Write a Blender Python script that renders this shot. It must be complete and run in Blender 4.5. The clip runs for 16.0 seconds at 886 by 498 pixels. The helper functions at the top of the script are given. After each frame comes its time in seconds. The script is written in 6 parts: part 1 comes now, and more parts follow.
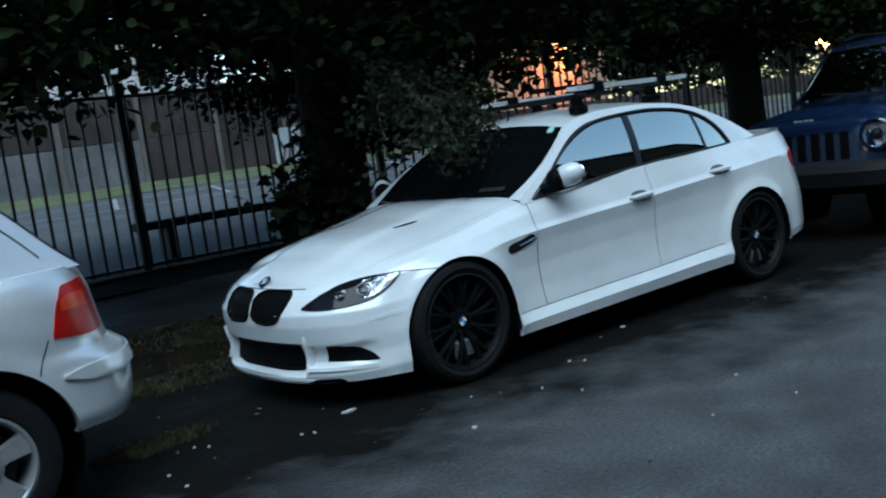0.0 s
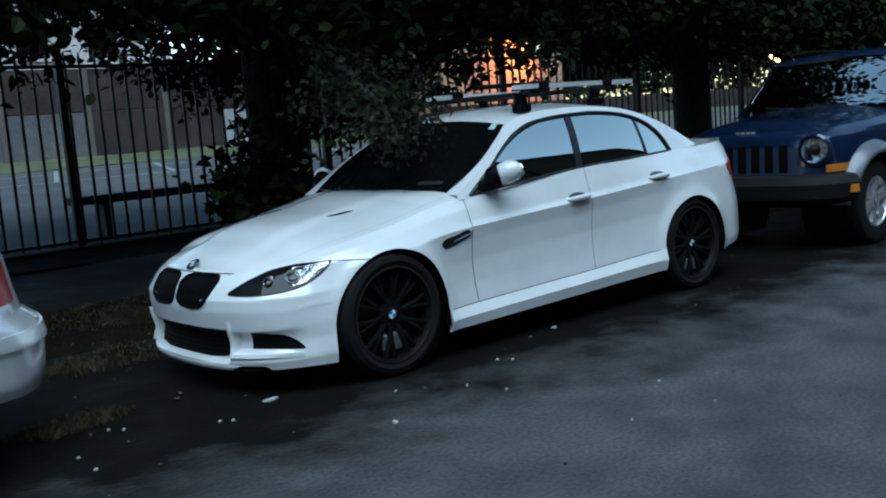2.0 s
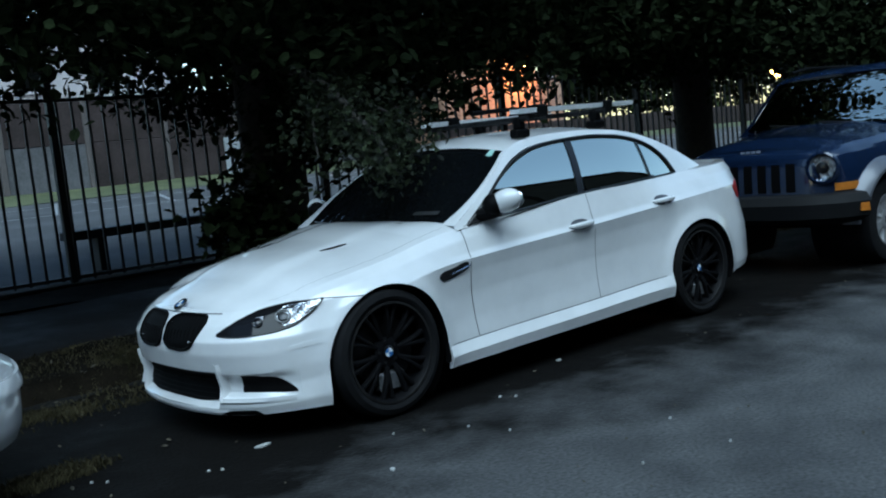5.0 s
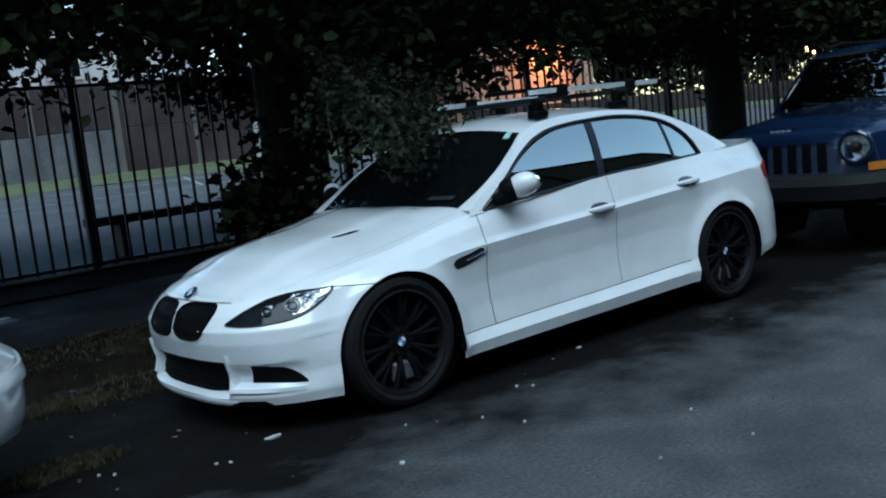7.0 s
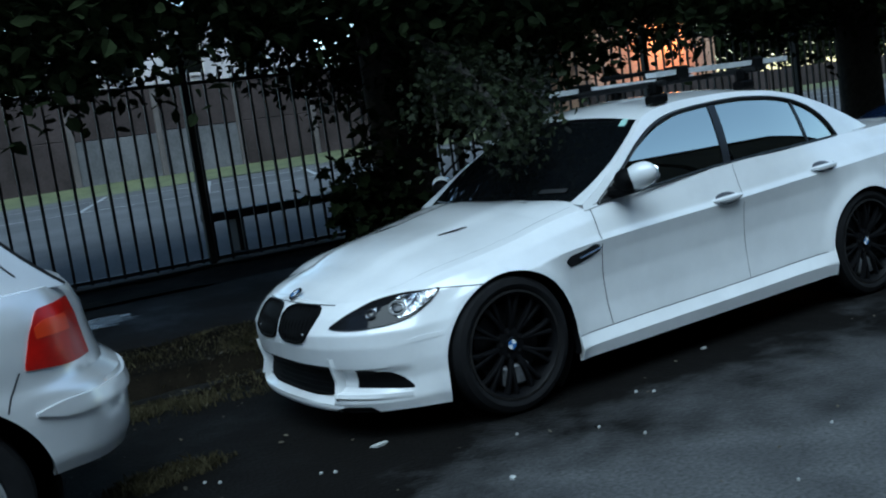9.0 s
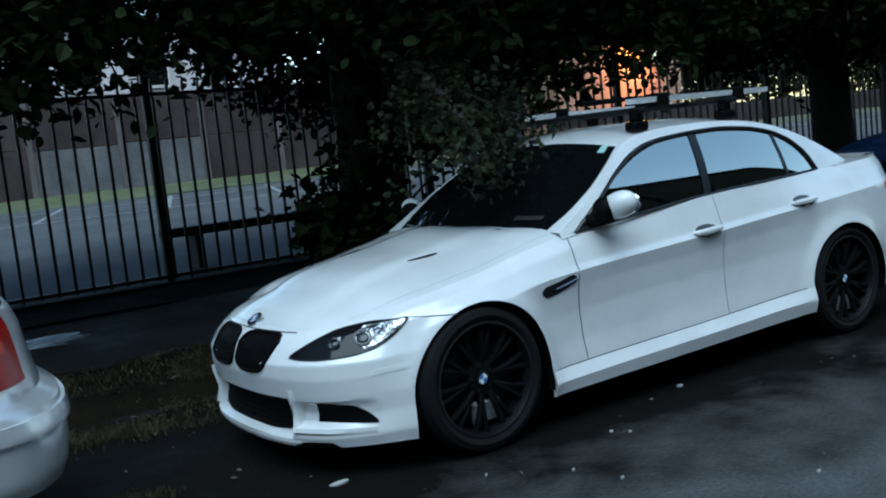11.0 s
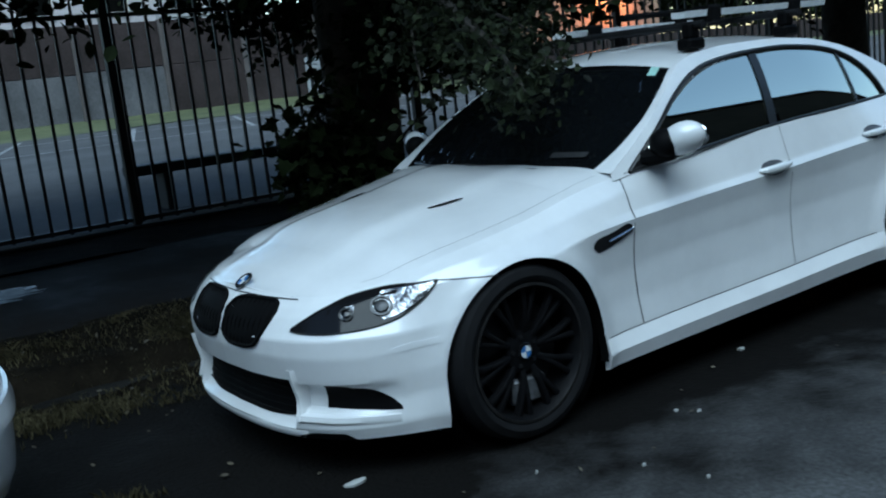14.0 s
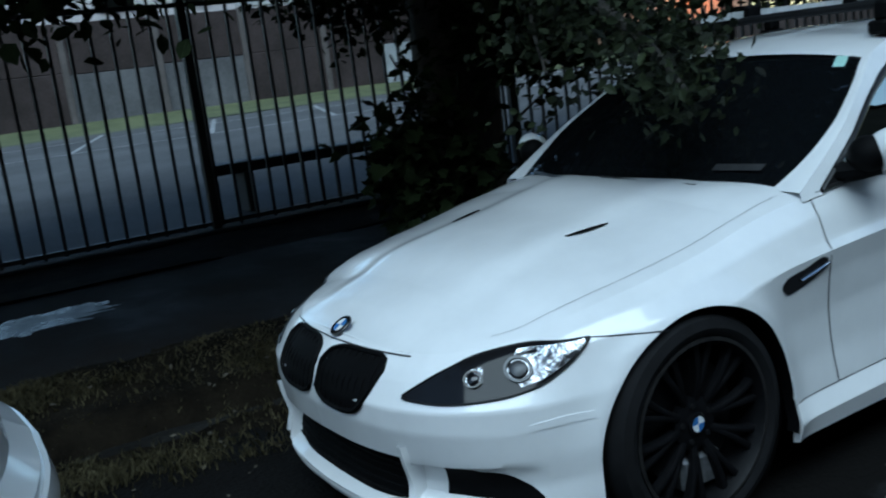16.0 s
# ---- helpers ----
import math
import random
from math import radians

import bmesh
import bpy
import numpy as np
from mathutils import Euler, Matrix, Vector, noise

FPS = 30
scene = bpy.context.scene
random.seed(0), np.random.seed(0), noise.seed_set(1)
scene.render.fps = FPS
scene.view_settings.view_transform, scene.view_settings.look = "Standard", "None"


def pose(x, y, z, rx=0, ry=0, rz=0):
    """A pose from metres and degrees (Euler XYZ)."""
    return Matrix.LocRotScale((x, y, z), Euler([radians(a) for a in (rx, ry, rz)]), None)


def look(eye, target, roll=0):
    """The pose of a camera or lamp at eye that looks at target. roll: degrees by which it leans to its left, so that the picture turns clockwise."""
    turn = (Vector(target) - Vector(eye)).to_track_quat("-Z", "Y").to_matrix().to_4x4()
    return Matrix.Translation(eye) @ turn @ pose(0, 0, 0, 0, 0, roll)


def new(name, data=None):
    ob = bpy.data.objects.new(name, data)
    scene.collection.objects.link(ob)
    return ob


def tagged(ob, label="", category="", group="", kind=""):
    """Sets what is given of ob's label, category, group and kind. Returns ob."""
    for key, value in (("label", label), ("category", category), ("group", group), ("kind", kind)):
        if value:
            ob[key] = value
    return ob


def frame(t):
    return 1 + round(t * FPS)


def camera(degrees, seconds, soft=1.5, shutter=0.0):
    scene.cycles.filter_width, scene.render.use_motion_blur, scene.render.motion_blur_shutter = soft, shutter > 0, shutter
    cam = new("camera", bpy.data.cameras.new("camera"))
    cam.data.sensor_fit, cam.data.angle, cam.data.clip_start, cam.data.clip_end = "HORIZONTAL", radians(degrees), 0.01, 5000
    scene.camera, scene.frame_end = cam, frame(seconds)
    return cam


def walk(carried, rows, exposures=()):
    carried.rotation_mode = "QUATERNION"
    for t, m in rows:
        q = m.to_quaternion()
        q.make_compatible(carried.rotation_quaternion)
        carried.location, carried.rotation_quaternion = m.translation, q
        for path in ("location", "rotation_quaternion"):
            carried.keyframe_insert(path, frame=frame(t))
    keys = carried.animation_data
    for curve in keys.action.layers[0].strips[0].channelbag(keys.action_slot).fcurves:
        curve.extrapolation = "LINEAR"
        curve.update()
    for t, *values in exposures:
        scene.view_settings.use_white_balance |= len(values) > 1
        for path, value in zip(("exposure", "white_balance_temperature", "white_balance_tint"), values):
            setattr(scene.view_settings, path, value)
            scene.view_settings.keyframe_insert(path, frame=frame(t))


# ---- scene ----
cam = camera(49.9, 16.0, 2.0, 0.5)

EXPOSURES = [(0.0, 1.41), (12.0, 1.38), (16.0, 1.24)]
PATH = [
    (0, (-3.12, -4.81, 1.308), (-1.901, -3.24, 1.082), -8.0),
    (0.5, (-3.101, -4.822, 1.307), (-1.943, -3.208, 1.075), -6.6),
    (1, (-3.081, -4.828, 1.299), (-1.928, -3.212, 1.054), -5.4),
    (1.5, (-3.066, -4.817, 1.29), (-1.775, -3.308, 1.045), -3.9),
    (2, (-3.027, -4.833, 1.297), (-1.73, -3.332, 1.044), -4.6),
    (2.5, (-3.0, -4.855, 1.309), (-1.787, -3.284, 1.064), -6.6),
    (3, (-2.957, -4.809, 1.308), (-1.689, -3.278, 1.085), -6.5),
    (3.5, (-2.957, -4.737, 1.311), (-1.652, -3.231, 1.133), -5.5),
    (4, (-2.931, -4.707, 1.317), (-1.61, -3.216, 1.134), -5.1),
    (6.5, (-2.727, -4.687, 1.33), (-1.482, -3.141, 1.087), -7.3),
    (7, (-2.691, -4.655, 1.326), (-1.451, -3.103, 1.088), -6.5),
    (7.5, (-2.68, -4.567, 1.33), (-1.49, -2.977, 1.101), -6.8),
    (8, (-2.664, -4.497, 1.34), (-1.539, -2.859, 1.111), -6.3),
    (8.5, (-2.634, -4.468, 1.335), (-1.548, -2.804, 1.103), -7.3),
    (9, (-2.506, -4.481, 1.358), (-1.47, -2.787, 1.119), -8.1),
    (11.5, (-2.384, -4.174, 1.359), (-1.262, -2.531, 1.16), -5.9),
    (12, (-2.335, -4.099, 1.34), (-1.211, -2.463, 1.096), -5.5),
    (12.5, (-2.253, -4.052, 1.342), (-1.206, -2.373, 1.056), -5.0),
    (13, (-2.213, -3.914, 1.344), (-1.165, -2.235, 1.057), -4.5),
    (13.5, (-2.227, -3.656, 1.347), (-1.104, -2.034, 1.018), -5.1),
    (14, (-2.152, -3.473, 1.358), (-1.016, -1.866, 1.005), -6.6),
    (14.5, (-2.05, -3.266, 1.387), (-1.0, -1.602, 1.03), -7.6),
    (15, (-2.029, -3.039, 1.388), (-0.902, -1.424, 1.038), -5.8),
    (15.5, (-2.008, -2.842, 1.416), (-0.907, -1.209, 1.065), -6.7),
    (16, (-1.884, -2.76, 1.424), (-0.884, -1.067, 1.059), -7.4),
]
walk(cam, [(t, look(eye, target, roll)) for t, eye, target, roll in PATH], EXPOSURES)

# ---- light ----
SUN_EL, SUN_ROT = 9.0, 205.0
world = bpy.data.worlds.new("dusk_sky")
scene.world = world
world.use_nodes = True
wn, wl = world.node_tree.nodes, world.node_tree.links
sky = wn.new("ShaderNodeTexSky")
sky.sky_type, sky.sun_disc = "NISHITA", False
sky.sun_elevation, sky.sun_rotation = radians(SUN_EL), radians(SUN_ROT)
sky.air_density, sky.dust_density, sky.ozone_density = 1.0, 0.6, 2.5
wl.new(sky.outputs[0], wn["Background"].inputs[0])
wn["Background"].inputs[1].default_value = 0.15
sun = new("sun", bpy.data.lights.new("sun", "SUN"))
sun.data.energy, sun.data.angle, sun.data.color = 1.95, radians(62), (0.65, 0.87, 1.0)
sun.matrix_world = look((-5, -10.5, 19), (0.5, 0, 0))

# ---- materials ----


def material(name, base, rough=0.6, metal=0.0, spec=0.5, coat=0.0, var=0.0, scale=6.0, fine=0.0, fine_scale=80.0, bump=0.0,
             bump_scale=120.0, emit=None, power=0.0, ior=1.5, second=None, rough_var=0.0, island=0.0, transmission=0.0, lo=0.38, hi=0.64):
    m = bpy.data.materials.new(name)
    m.use_nodes = True
    nodes, links = m.node_tree.nodes, m.node_tree.links
    b = nodes["Principled BSDF"]
    b.inputs["Roughness"].default_value = rough
    b.inputs["Metallic"].default_value = metal
    b.inputs["Specular IOR Level"].default_value = spec
    b.inputs["Coat Weight"].default_value = coat
    b.inputs["Coat Roughness"].default_value = 0.06
    b.inputs["IOR"].default_value = ior
    b.inputs["Transmission Weight"].default_value = transmission
    b.inputs["Base Color"].default_value = (*base, 1)
    if emit:
        b.inputs["Emission Color"].default_value = (*emit, 1)
        b.inputs["Emission Strength"].default_value = power
    place = nodes.new("ShaderNodeTexCoord")
    if var or second:
        tone = second or tuple(c * (1 - var) for c in base)
        n1 = nodes.new("ShaderNodeTexNoise")
        n1.inputs["Scale"].default_value, n1.inputs["Detail"].default_value, n1.inputs["Roughness"].default_value = scale, 6, 0.62
        ramp = nodes.new("ShaderNodeValToRGB")
        ramp.color_ramp.elements[0].position, ramp.color_ramp.elements[1].position = lo, hi
        ramp.color_ramp.elements[0].color, ramp.color_ramp.elements[1].color = (*tone, 1), (*base, 1)
        links.new(place.outputs["Object"], n1.inputs["Vector"])
        links.new(n1.outputs["Fac"], ramp.inputs["Fac"])
        out = ramp.outputs["Color"]
        if rough_var:
            mr = nodes.new("ShaderNodeMapRange")
            mr.inputs[1].default_value, mr.inputs[2].default_value = 0.35, 0.65
            mr.inputs[3].default_value, mr.inputs[4].default_value = rough - rough_var, rough + rough_var
            links.new(n1.outputs["Fac"], mr.inputs[0])
            links.new(mr.outputs[0], b.inputs["Roughness"])
        if fine:
            n2 = nodes.new("ShaderNodeTexNoise")
            n2.inputs["Scale"].default_value, n2.inputs["Detail"].default_value = fine_scale, 3
            mix = nodes.new("ShaderNodeMix")
            mix.data_type, mix.blend_type = "RGBA", "OVERLAY"
            mix.inputs["Factor"].default_value = fine
            links.new(place.outputs["Object"], n2.inputs["Vector"])
            links.new(out, mix.inputs["A"])
            links.new(n2.outputs["Fac"], mix.inputs["B"])
            out = mix.outputs["Result"]
        if island:
            geo = nodes.new("ShaderNodeNewGeometry")
            hsv = nodes.new("ShaderNodeHueSaturation")
            mr2 = nodes.new("ShaderNodeMapRange")
            mr2.inputs[3].default_value, mr2.inputs[4].default_value = 1 - island, 1 + island
            links.new(geo.outputs["Random Per Island"], mr2.inputs[0])
            links.new(mr2.outputs[0], hsv.inputs["Value"])
            links.new(out, hsv.inputs["Color"])
            out = hsv.outputs["Color"]
        links.new(out, b.inputs["Base Color"])
    if bump:
        n3 = nodes.new("ShaderNodeTexNoise")
        n3.inputs["Scale"].default_value, n3.inputs["Detail"].default_value = bump_scale, 4
        bp = nodes.new("ShaderNodeBump")
        bp.inputs["Strength"].default_value, bp.inputs["Distance"].default_value = bump, 0.01
        links.new(place.outputs["Object"], n3.inputs["Vector"])
        links.new(n3.outputs["Fac"], bp.inputs["Height"])
        links.new(bp.outputs["Normal"], b.inputs["Normal"])
    return m


M_WHITE = material("white_paint", (0.80, 0.81, 0.82), 0.3, coat=1.0, second=(0.72, 0.73, 0.74), scale=3.0, lo=0.3, hi=0.6)
M_SILVER = material("silver_paint", (0.84, 0.85, 0.87), 0.33, metal=0.55, coat=1.0, var=0.06, scale=3.0)
M_BLUE = material("dark_blue_paint", (0.006, 0.018, 0.052), 0.22, metal=0.2, coat=1.0, var=0.1, scale=3.0)
M_FLARE = material("grey_flare_paint_cup_shade", (0.12, 0.127, 0.145), 0.4, metal=0.3, coat=0.3, var=0.1)
M_PLASTIC = material("black_plastic", (0.0028, 0.0028, 0.0032), 0.65, spec=0.08, var=0.3, scale=20.0)
M_GREYPLASTIC = material("dark_grey_plastic", (0.010, 0.0105, 0.0115), 0.7, spec=0.2, var=0.2, scale=12.0, bump=0.1, bump_scale=300.0)
M_GLOSSBLACK = material("gloss_black", (0.005, 0.005, 0.006), 0.18, coat=0.35)
M_TRIM = material("window_trim_black", (0.010, 0.010, 0.011), 0.35)
M_GLASS = material("mirror_film_window_glass", (0.92, 0.91, 0.76), 0.02, metal=1.0, ior=1.5)
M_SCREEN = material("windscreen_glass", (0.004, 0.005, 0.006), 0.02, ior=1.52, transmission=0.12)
M_RUBBER = material("tyre_rubber", (0.008, 0.008, 0.009), 0.85, spec=0.2, var=0.35, scale=14.0, bump=0.15, bump_scale=200.0)
M_RIMBLACK = material("satin_black_alloy", (0.006, 0.006, 0.007), 0.5, spec=0.12, var=0.4, scale=30.0)
M_RIMLIP = material("grey_rim_edge", (0.022, 0.021, 0.021), 0.45, spec=0.3, var=0.5, scale=18.0)
# pale, to paint in the sky glint of the lower spokes
M_CALIPER = material("spoke_glint_caliper", (0.30, 0.31, 0.33), 0.42, metal=0.7, var=0.4, scale=40.0)
M_ALLOY = material("silver_alloy", (0.55, 0.55, 0.56), 0.32, metal=0.7, var=0.15, scale=20.0)
M_CHROME = material("chrome", (0.75, 0.76, 0.78), 0.12, metal=1.0)
M_STEEL = material("brake_disc_steel", (0.05, 0.05, 0.053), 0.5, metal=0.9, var=0.3, scale=30.0)
M_LAMP = material("headlamp_lens", (0.008, 0.008, 0.009), 0.08, spec=0.25)
M_REFLECT = material("lamp_reflector", (0.62, 0.64, 0.67), 0.24, metal=1.0, second=(0.07, 0.07, 0.075), scale=30.0, bump=0.5, bump_scale=45.0)
M_RING = material("smoked_lamp_ring", (0.06, 0.062, 0.065), 0.35, metal=0.9)
M_RED = material("red_lens", (0.48, 0.005, 0.002), 0.3, coat=0.12, var=0.35, scale=9.0)
M_REDORANGE = material("orange_lens", (0.70, 0.045, 0.008), 0.3, coat=0.12, var=0.2, scale=9.0)
M_AMBER = material("amber_lens", (0.62, 0.20, 0.03), 0.15, coat=1.0, var=0.2, scale=14.0)
M_BLUEENAMEL = material("blue_enamel", (0.03, 0.16, 0.42), 0.15, coat=1.0)
M_WHITEENAMEL = material("white_enamel", (0.8, 0.82, 0.84), 0.15, coat=1.0)
M_ALU = material("brushed_aluminium", (0.80, 0.82, 0.83), 0.4, metal=0.3, var=0.15, scale=25.0)
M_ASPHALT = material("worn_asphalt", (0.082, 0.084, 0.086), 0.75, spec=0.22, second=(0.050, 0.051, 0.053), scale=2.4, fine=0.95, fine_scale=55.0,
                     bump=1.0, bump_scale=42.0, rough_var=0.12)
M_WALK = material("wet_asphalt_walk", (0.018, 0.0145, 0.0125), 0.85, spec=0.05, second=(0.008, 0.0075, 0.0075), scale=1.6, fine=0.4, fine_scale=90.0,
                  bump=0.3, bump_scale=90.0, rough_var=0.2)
M_LOT = material("parking_asphalt", (0.082, 0.083, 0.086), 0.9, spec=0.1, second=(0.056, 0.057, 0.059), scale=0.5, fine=0.3, fine_scale=30.0, bump=0.1)
M_LINE = material("faded_white_line", (0.24, 0.245, 0.25), 0.7, var=0.5, scale=4.0)
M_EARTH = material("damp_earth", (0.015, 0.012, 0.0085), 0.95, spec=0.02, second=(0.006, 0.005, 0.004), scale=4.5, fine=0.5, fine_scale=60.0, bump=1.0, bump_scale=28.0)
M_GROUND = material("far_ground", (0.05, 0.05, 0.045), 0.9, var=0.5, scale=0.3, fine=0.3, bump=0.3)
M_GRASS = material("grass_blades", (0.088, 0.075, 0.042), 0.85, spec=0.05, second=(0.030, 0.026, 0.014), scale=3.0, island=0.5)
M_LAWN = material("lawn", (0.078, 0.088, 0.036), 0.9, second=(0.040, 0.050, 0.018), scale=1.2, fine=0.4, fine_scale=40.0, bump=0.6, bump_scale=20.0)
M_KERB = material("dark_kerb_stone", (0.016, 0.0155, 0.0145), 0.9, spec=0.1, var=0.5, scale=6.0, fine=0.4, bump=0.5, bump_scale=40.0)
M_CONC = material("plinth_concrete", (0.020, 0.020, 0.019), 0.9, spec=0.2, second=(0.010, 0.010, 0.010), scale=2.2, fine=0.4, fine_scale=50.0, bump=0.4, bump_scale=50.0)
M_IRON = material("black_painted_iron", (0.012, 0.012, 0.013), 0.45, var=0.4, scale=18.0, bump=0.1)
M_PANEL = material("brown_wall_panel", (0.046, 0.035, 0.034), 0.9, spec=0.15, second=(0.026, 0.020, 0.019), scale=0.8, fine=0.4, fine_scale=14.0, bump=0.2, bump_scale=20.0)
M_BLOCK = material("grey_wall_panel", (0.105, 0.106, 0.110), 0.9, spec=0.2, second=(0.068, 0.069, 0.072), scale=1.1, fine=0.3, fine_scale=14.0)
M_CAP = material("pale_coping", (0.38, 0.385, 0.38), 0.7, var=0.25, scale=1.5)
M_POSTC = material("concrete_post", (0.088, 0.076, 0.072), 0.85, var=0.3, scale=2.0)
M_GRAFPANEL = material("pale_painted_panel", (0.30, 0.325, 0.335), 0.7, var=0.2, scale=2.0)
M_GRAF = material("black_spray_paint", (0.03, 0.03, 0.035), 0.6)
M_BARK = material("dark_bark", (0.040, 0.034, 0.028), 0.9, second=(0.018, 0.016, 0.013), scale=14.0, fine=0.4, bump=1.0, bump_scale=22.0)
M_LEAF = material("dark_leaf", (0.017, 0.025, 0.010), 0.8, spec=0.05, second=(0.009, 0.014, 0.006), scale=2.0, island=0.45)
M_LEAF2 = material("bough_leaf", (0.021, 0.028, 0.013), 0.6, spec=0.12, second=(0.006, 0.009, 0.004), scale=5.0, island=0.75)
M_BENCH = material("black_bench_wood", (0.016, 0.016, 0.017), 0.6, var=0.4, scale=9.0)
M_BRICK = material("warm_brick", (0.40, 0.23, 0.15), 0.85, second=(0.28, 0.15, 0.10), scale=1.4, fine=0.4, fine_scale=12.0)
M_DARKFACADE = material("dark_facade", (0.012, 0.0115, 0.011), 0.95, spec=0.05, var=0.4, scale=0.7, fine=0.3)
M_PALE = material("pale_render", (0.42, 0.40, 0.40), 0.8, var=0.2, scale=0.8)
M_WARMGLOW = material("warm_lamp_glass", (0.9, 0.6, 0.3), 0.3, emit=(1.0, 0.36, 0.06), power=40.0)
M_PAPER = material("litter_paper", (0.42, 0.43, 0.42), 0.7, var=0.2, scale=30.0)
M_DRYLEAF = material("dry_leaf", (0.075, 0.062, 0.042), 0.8, var=0.5, scale=20.0, island=0.5)
M_SLIP = material("paper_behind_tinted_glass", (0.022, 0.023, 0.025), 0.6, var=0.6, scale=30.0)
M_MINT = material("mint_sticker", (0.36, 0.62, 0.56), 0.5)
M_WATER = material("puddle_water", (0.012, 0.011, 0.010), 0.27, ior=1.33, spec=0.12, second=(0.020, 0.016, 0.013), scale=5.0, rough_var=0.11, bump=0.35, bump_scale=9.0)

# damp dirt and the painted shade of cars and tree over the asphalt along the gutter, with a ragged edge
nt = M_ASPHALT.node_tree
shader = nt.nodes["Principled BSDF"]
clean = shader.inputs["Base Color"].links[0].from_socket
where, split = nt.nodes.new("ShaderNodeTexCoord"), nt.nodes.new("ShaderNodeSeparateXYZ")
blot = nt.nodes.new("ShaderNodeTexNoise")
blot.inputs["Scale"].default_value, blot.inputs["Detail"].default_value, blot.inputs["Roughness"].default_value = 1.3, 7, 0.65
push, spread, dirt_shade = nt.nodes.new("ShaderNodeMath"), nt.nodes.new("ShaderNodeMapRange"), nt.nodes.new("ShaderNodeMix")
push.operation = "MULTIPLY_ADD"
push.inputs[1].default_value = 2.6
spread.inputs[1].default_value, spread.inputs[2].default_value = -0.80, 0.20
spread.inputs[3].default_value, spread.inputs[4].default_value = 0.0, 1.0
dirt_shade.data_type = "RGBA"
dirt_shade.inputs["B"].default_value = (0.0060, 0.0056, 0.0053, 1)
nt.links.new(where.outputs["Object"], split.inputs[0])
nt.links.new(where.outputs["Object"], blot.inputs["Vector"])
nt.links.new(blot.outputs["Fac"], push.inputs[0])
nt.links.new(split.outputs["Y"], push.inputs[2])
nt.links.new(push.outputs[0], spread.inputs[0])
nt.links.new(spread.outputs[0], dirt_shade.inputs["Factor"])
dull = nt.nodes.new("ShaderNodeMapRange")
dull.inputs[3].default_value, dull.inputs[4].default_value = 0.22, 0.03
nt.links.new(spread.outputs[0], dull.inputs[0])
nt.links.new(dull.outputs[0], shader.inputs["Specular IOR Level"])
nt.links.new(clean, dirt_shade.inputs["A"])
nt.links.new(dirt_shade.outputs["Result"], shader.inputs["Base Color"])

# ---- mesh helpers ----


def finish(name, bm, mat, parent=None, label="", smooth=35.0):
    bmesh.ops.remove_doubles(bm, verts=bm.verts, dist=0.0002)
    if smooth:
        limit = radians(smooth)
        for f in bm.faces:
            f.smooth = True
        for e in bm.edges:
            if len(e.link_faces) == 2 and e.calc_face_angle(0.0) > limit:
                e.smooth = False
    me = bpy.data.meshes.new(name)
    bm.to_mesh(me)
    bm.free()
    me.materials.append(mat)
    ob = new(name, me)
    ob.parent = parent
    if label:
        tagged(ob, label)
    return ob


part = finish


def thing(name, at, label, category, group="", kind=""):
    ob = new(name)
    ob.location = at
    ob.empty_display_size = 0.1
    return tagged(ob, label, category, group, kind)


def add_box(bm, lo, hi, bevel=0.0, turn=None):
    made = bmesh.ops.create_cube(bm, size=1)["verts"]
    size = [hi[i] - lo[i] for i in range(3)]
    mid = Vector([(hi[i] + lo[i]) / 2 for i in range(3)])
    for v in made:
        v.co = Vector([v.co[i] * size[i] for i in range(3)])
    if bevel:
        edges = list({e for v in made for e in v.link_edges})
        made = bmesh.ops.bevel(bm, geom=edges, offset=bevel, segments=1, affect="EDGES")["verts"]
    made = [v for v in made if v.is_valid]
    for v in made:
        v.co = (turn @ v.co if turn else v.co) + mid
    return made


def grid(bm, rows, closed=False):
    """Faces over rows of points of equal length."""
    vs = [[bm.verts.new(p) for p in row] for row in rows]
    for a, b in zip(vs, vs[1:]):
        n = len(a)
        for i in range(n if closed else n - 1):
            j = (i + 1) % n
            quad = [a[i], a[j], b[j], b[i]]
            try:
                bm.faces.new(quad)
            except ValueError:
                pass
    return vs


def lathe_y(bm, profile, cx, cy, cz, n=48):
    """Rings of (radius, y) round the axis along y."""
    rows = [[(cx + r * math.cos(2 * math.pi * i / n), cy + y, cz + r * math.sin(2 * math.pi * i / n)) for i in range(n)] for r, y in profile]
    return grid(bm, rows, closed=True)


def tube(bm, pts, radii, n=8):
    pts = [Vector(p) for p in pts]
    rows = []
    for i, p in enumerate(pts):
        d = (pts[min(i + 1, len(pts) - 1)] - pts[max(i - 1, 0)]).normalized()
        side = d.cross(Vector((0.13, 0.31, 0.94)))
        side = side.normalized() if side.length > 1e-4 else Vector((1, 0, 0))
        up = side.cross(d).normalized()
        r = radii[i] if hasattr(radii, "__len__") else radii
        rows.append([p + r * (math.cos(a) * side + math.sin(a) * up) for a in (2 * math.pi * k / n for k in range(n))])
    vs = grid(bm, rows, closed=True)
    for ring in (vs[0], vs[-1]):
        try:
            bm.faces.new(ring)
        except ValueError:
            pass


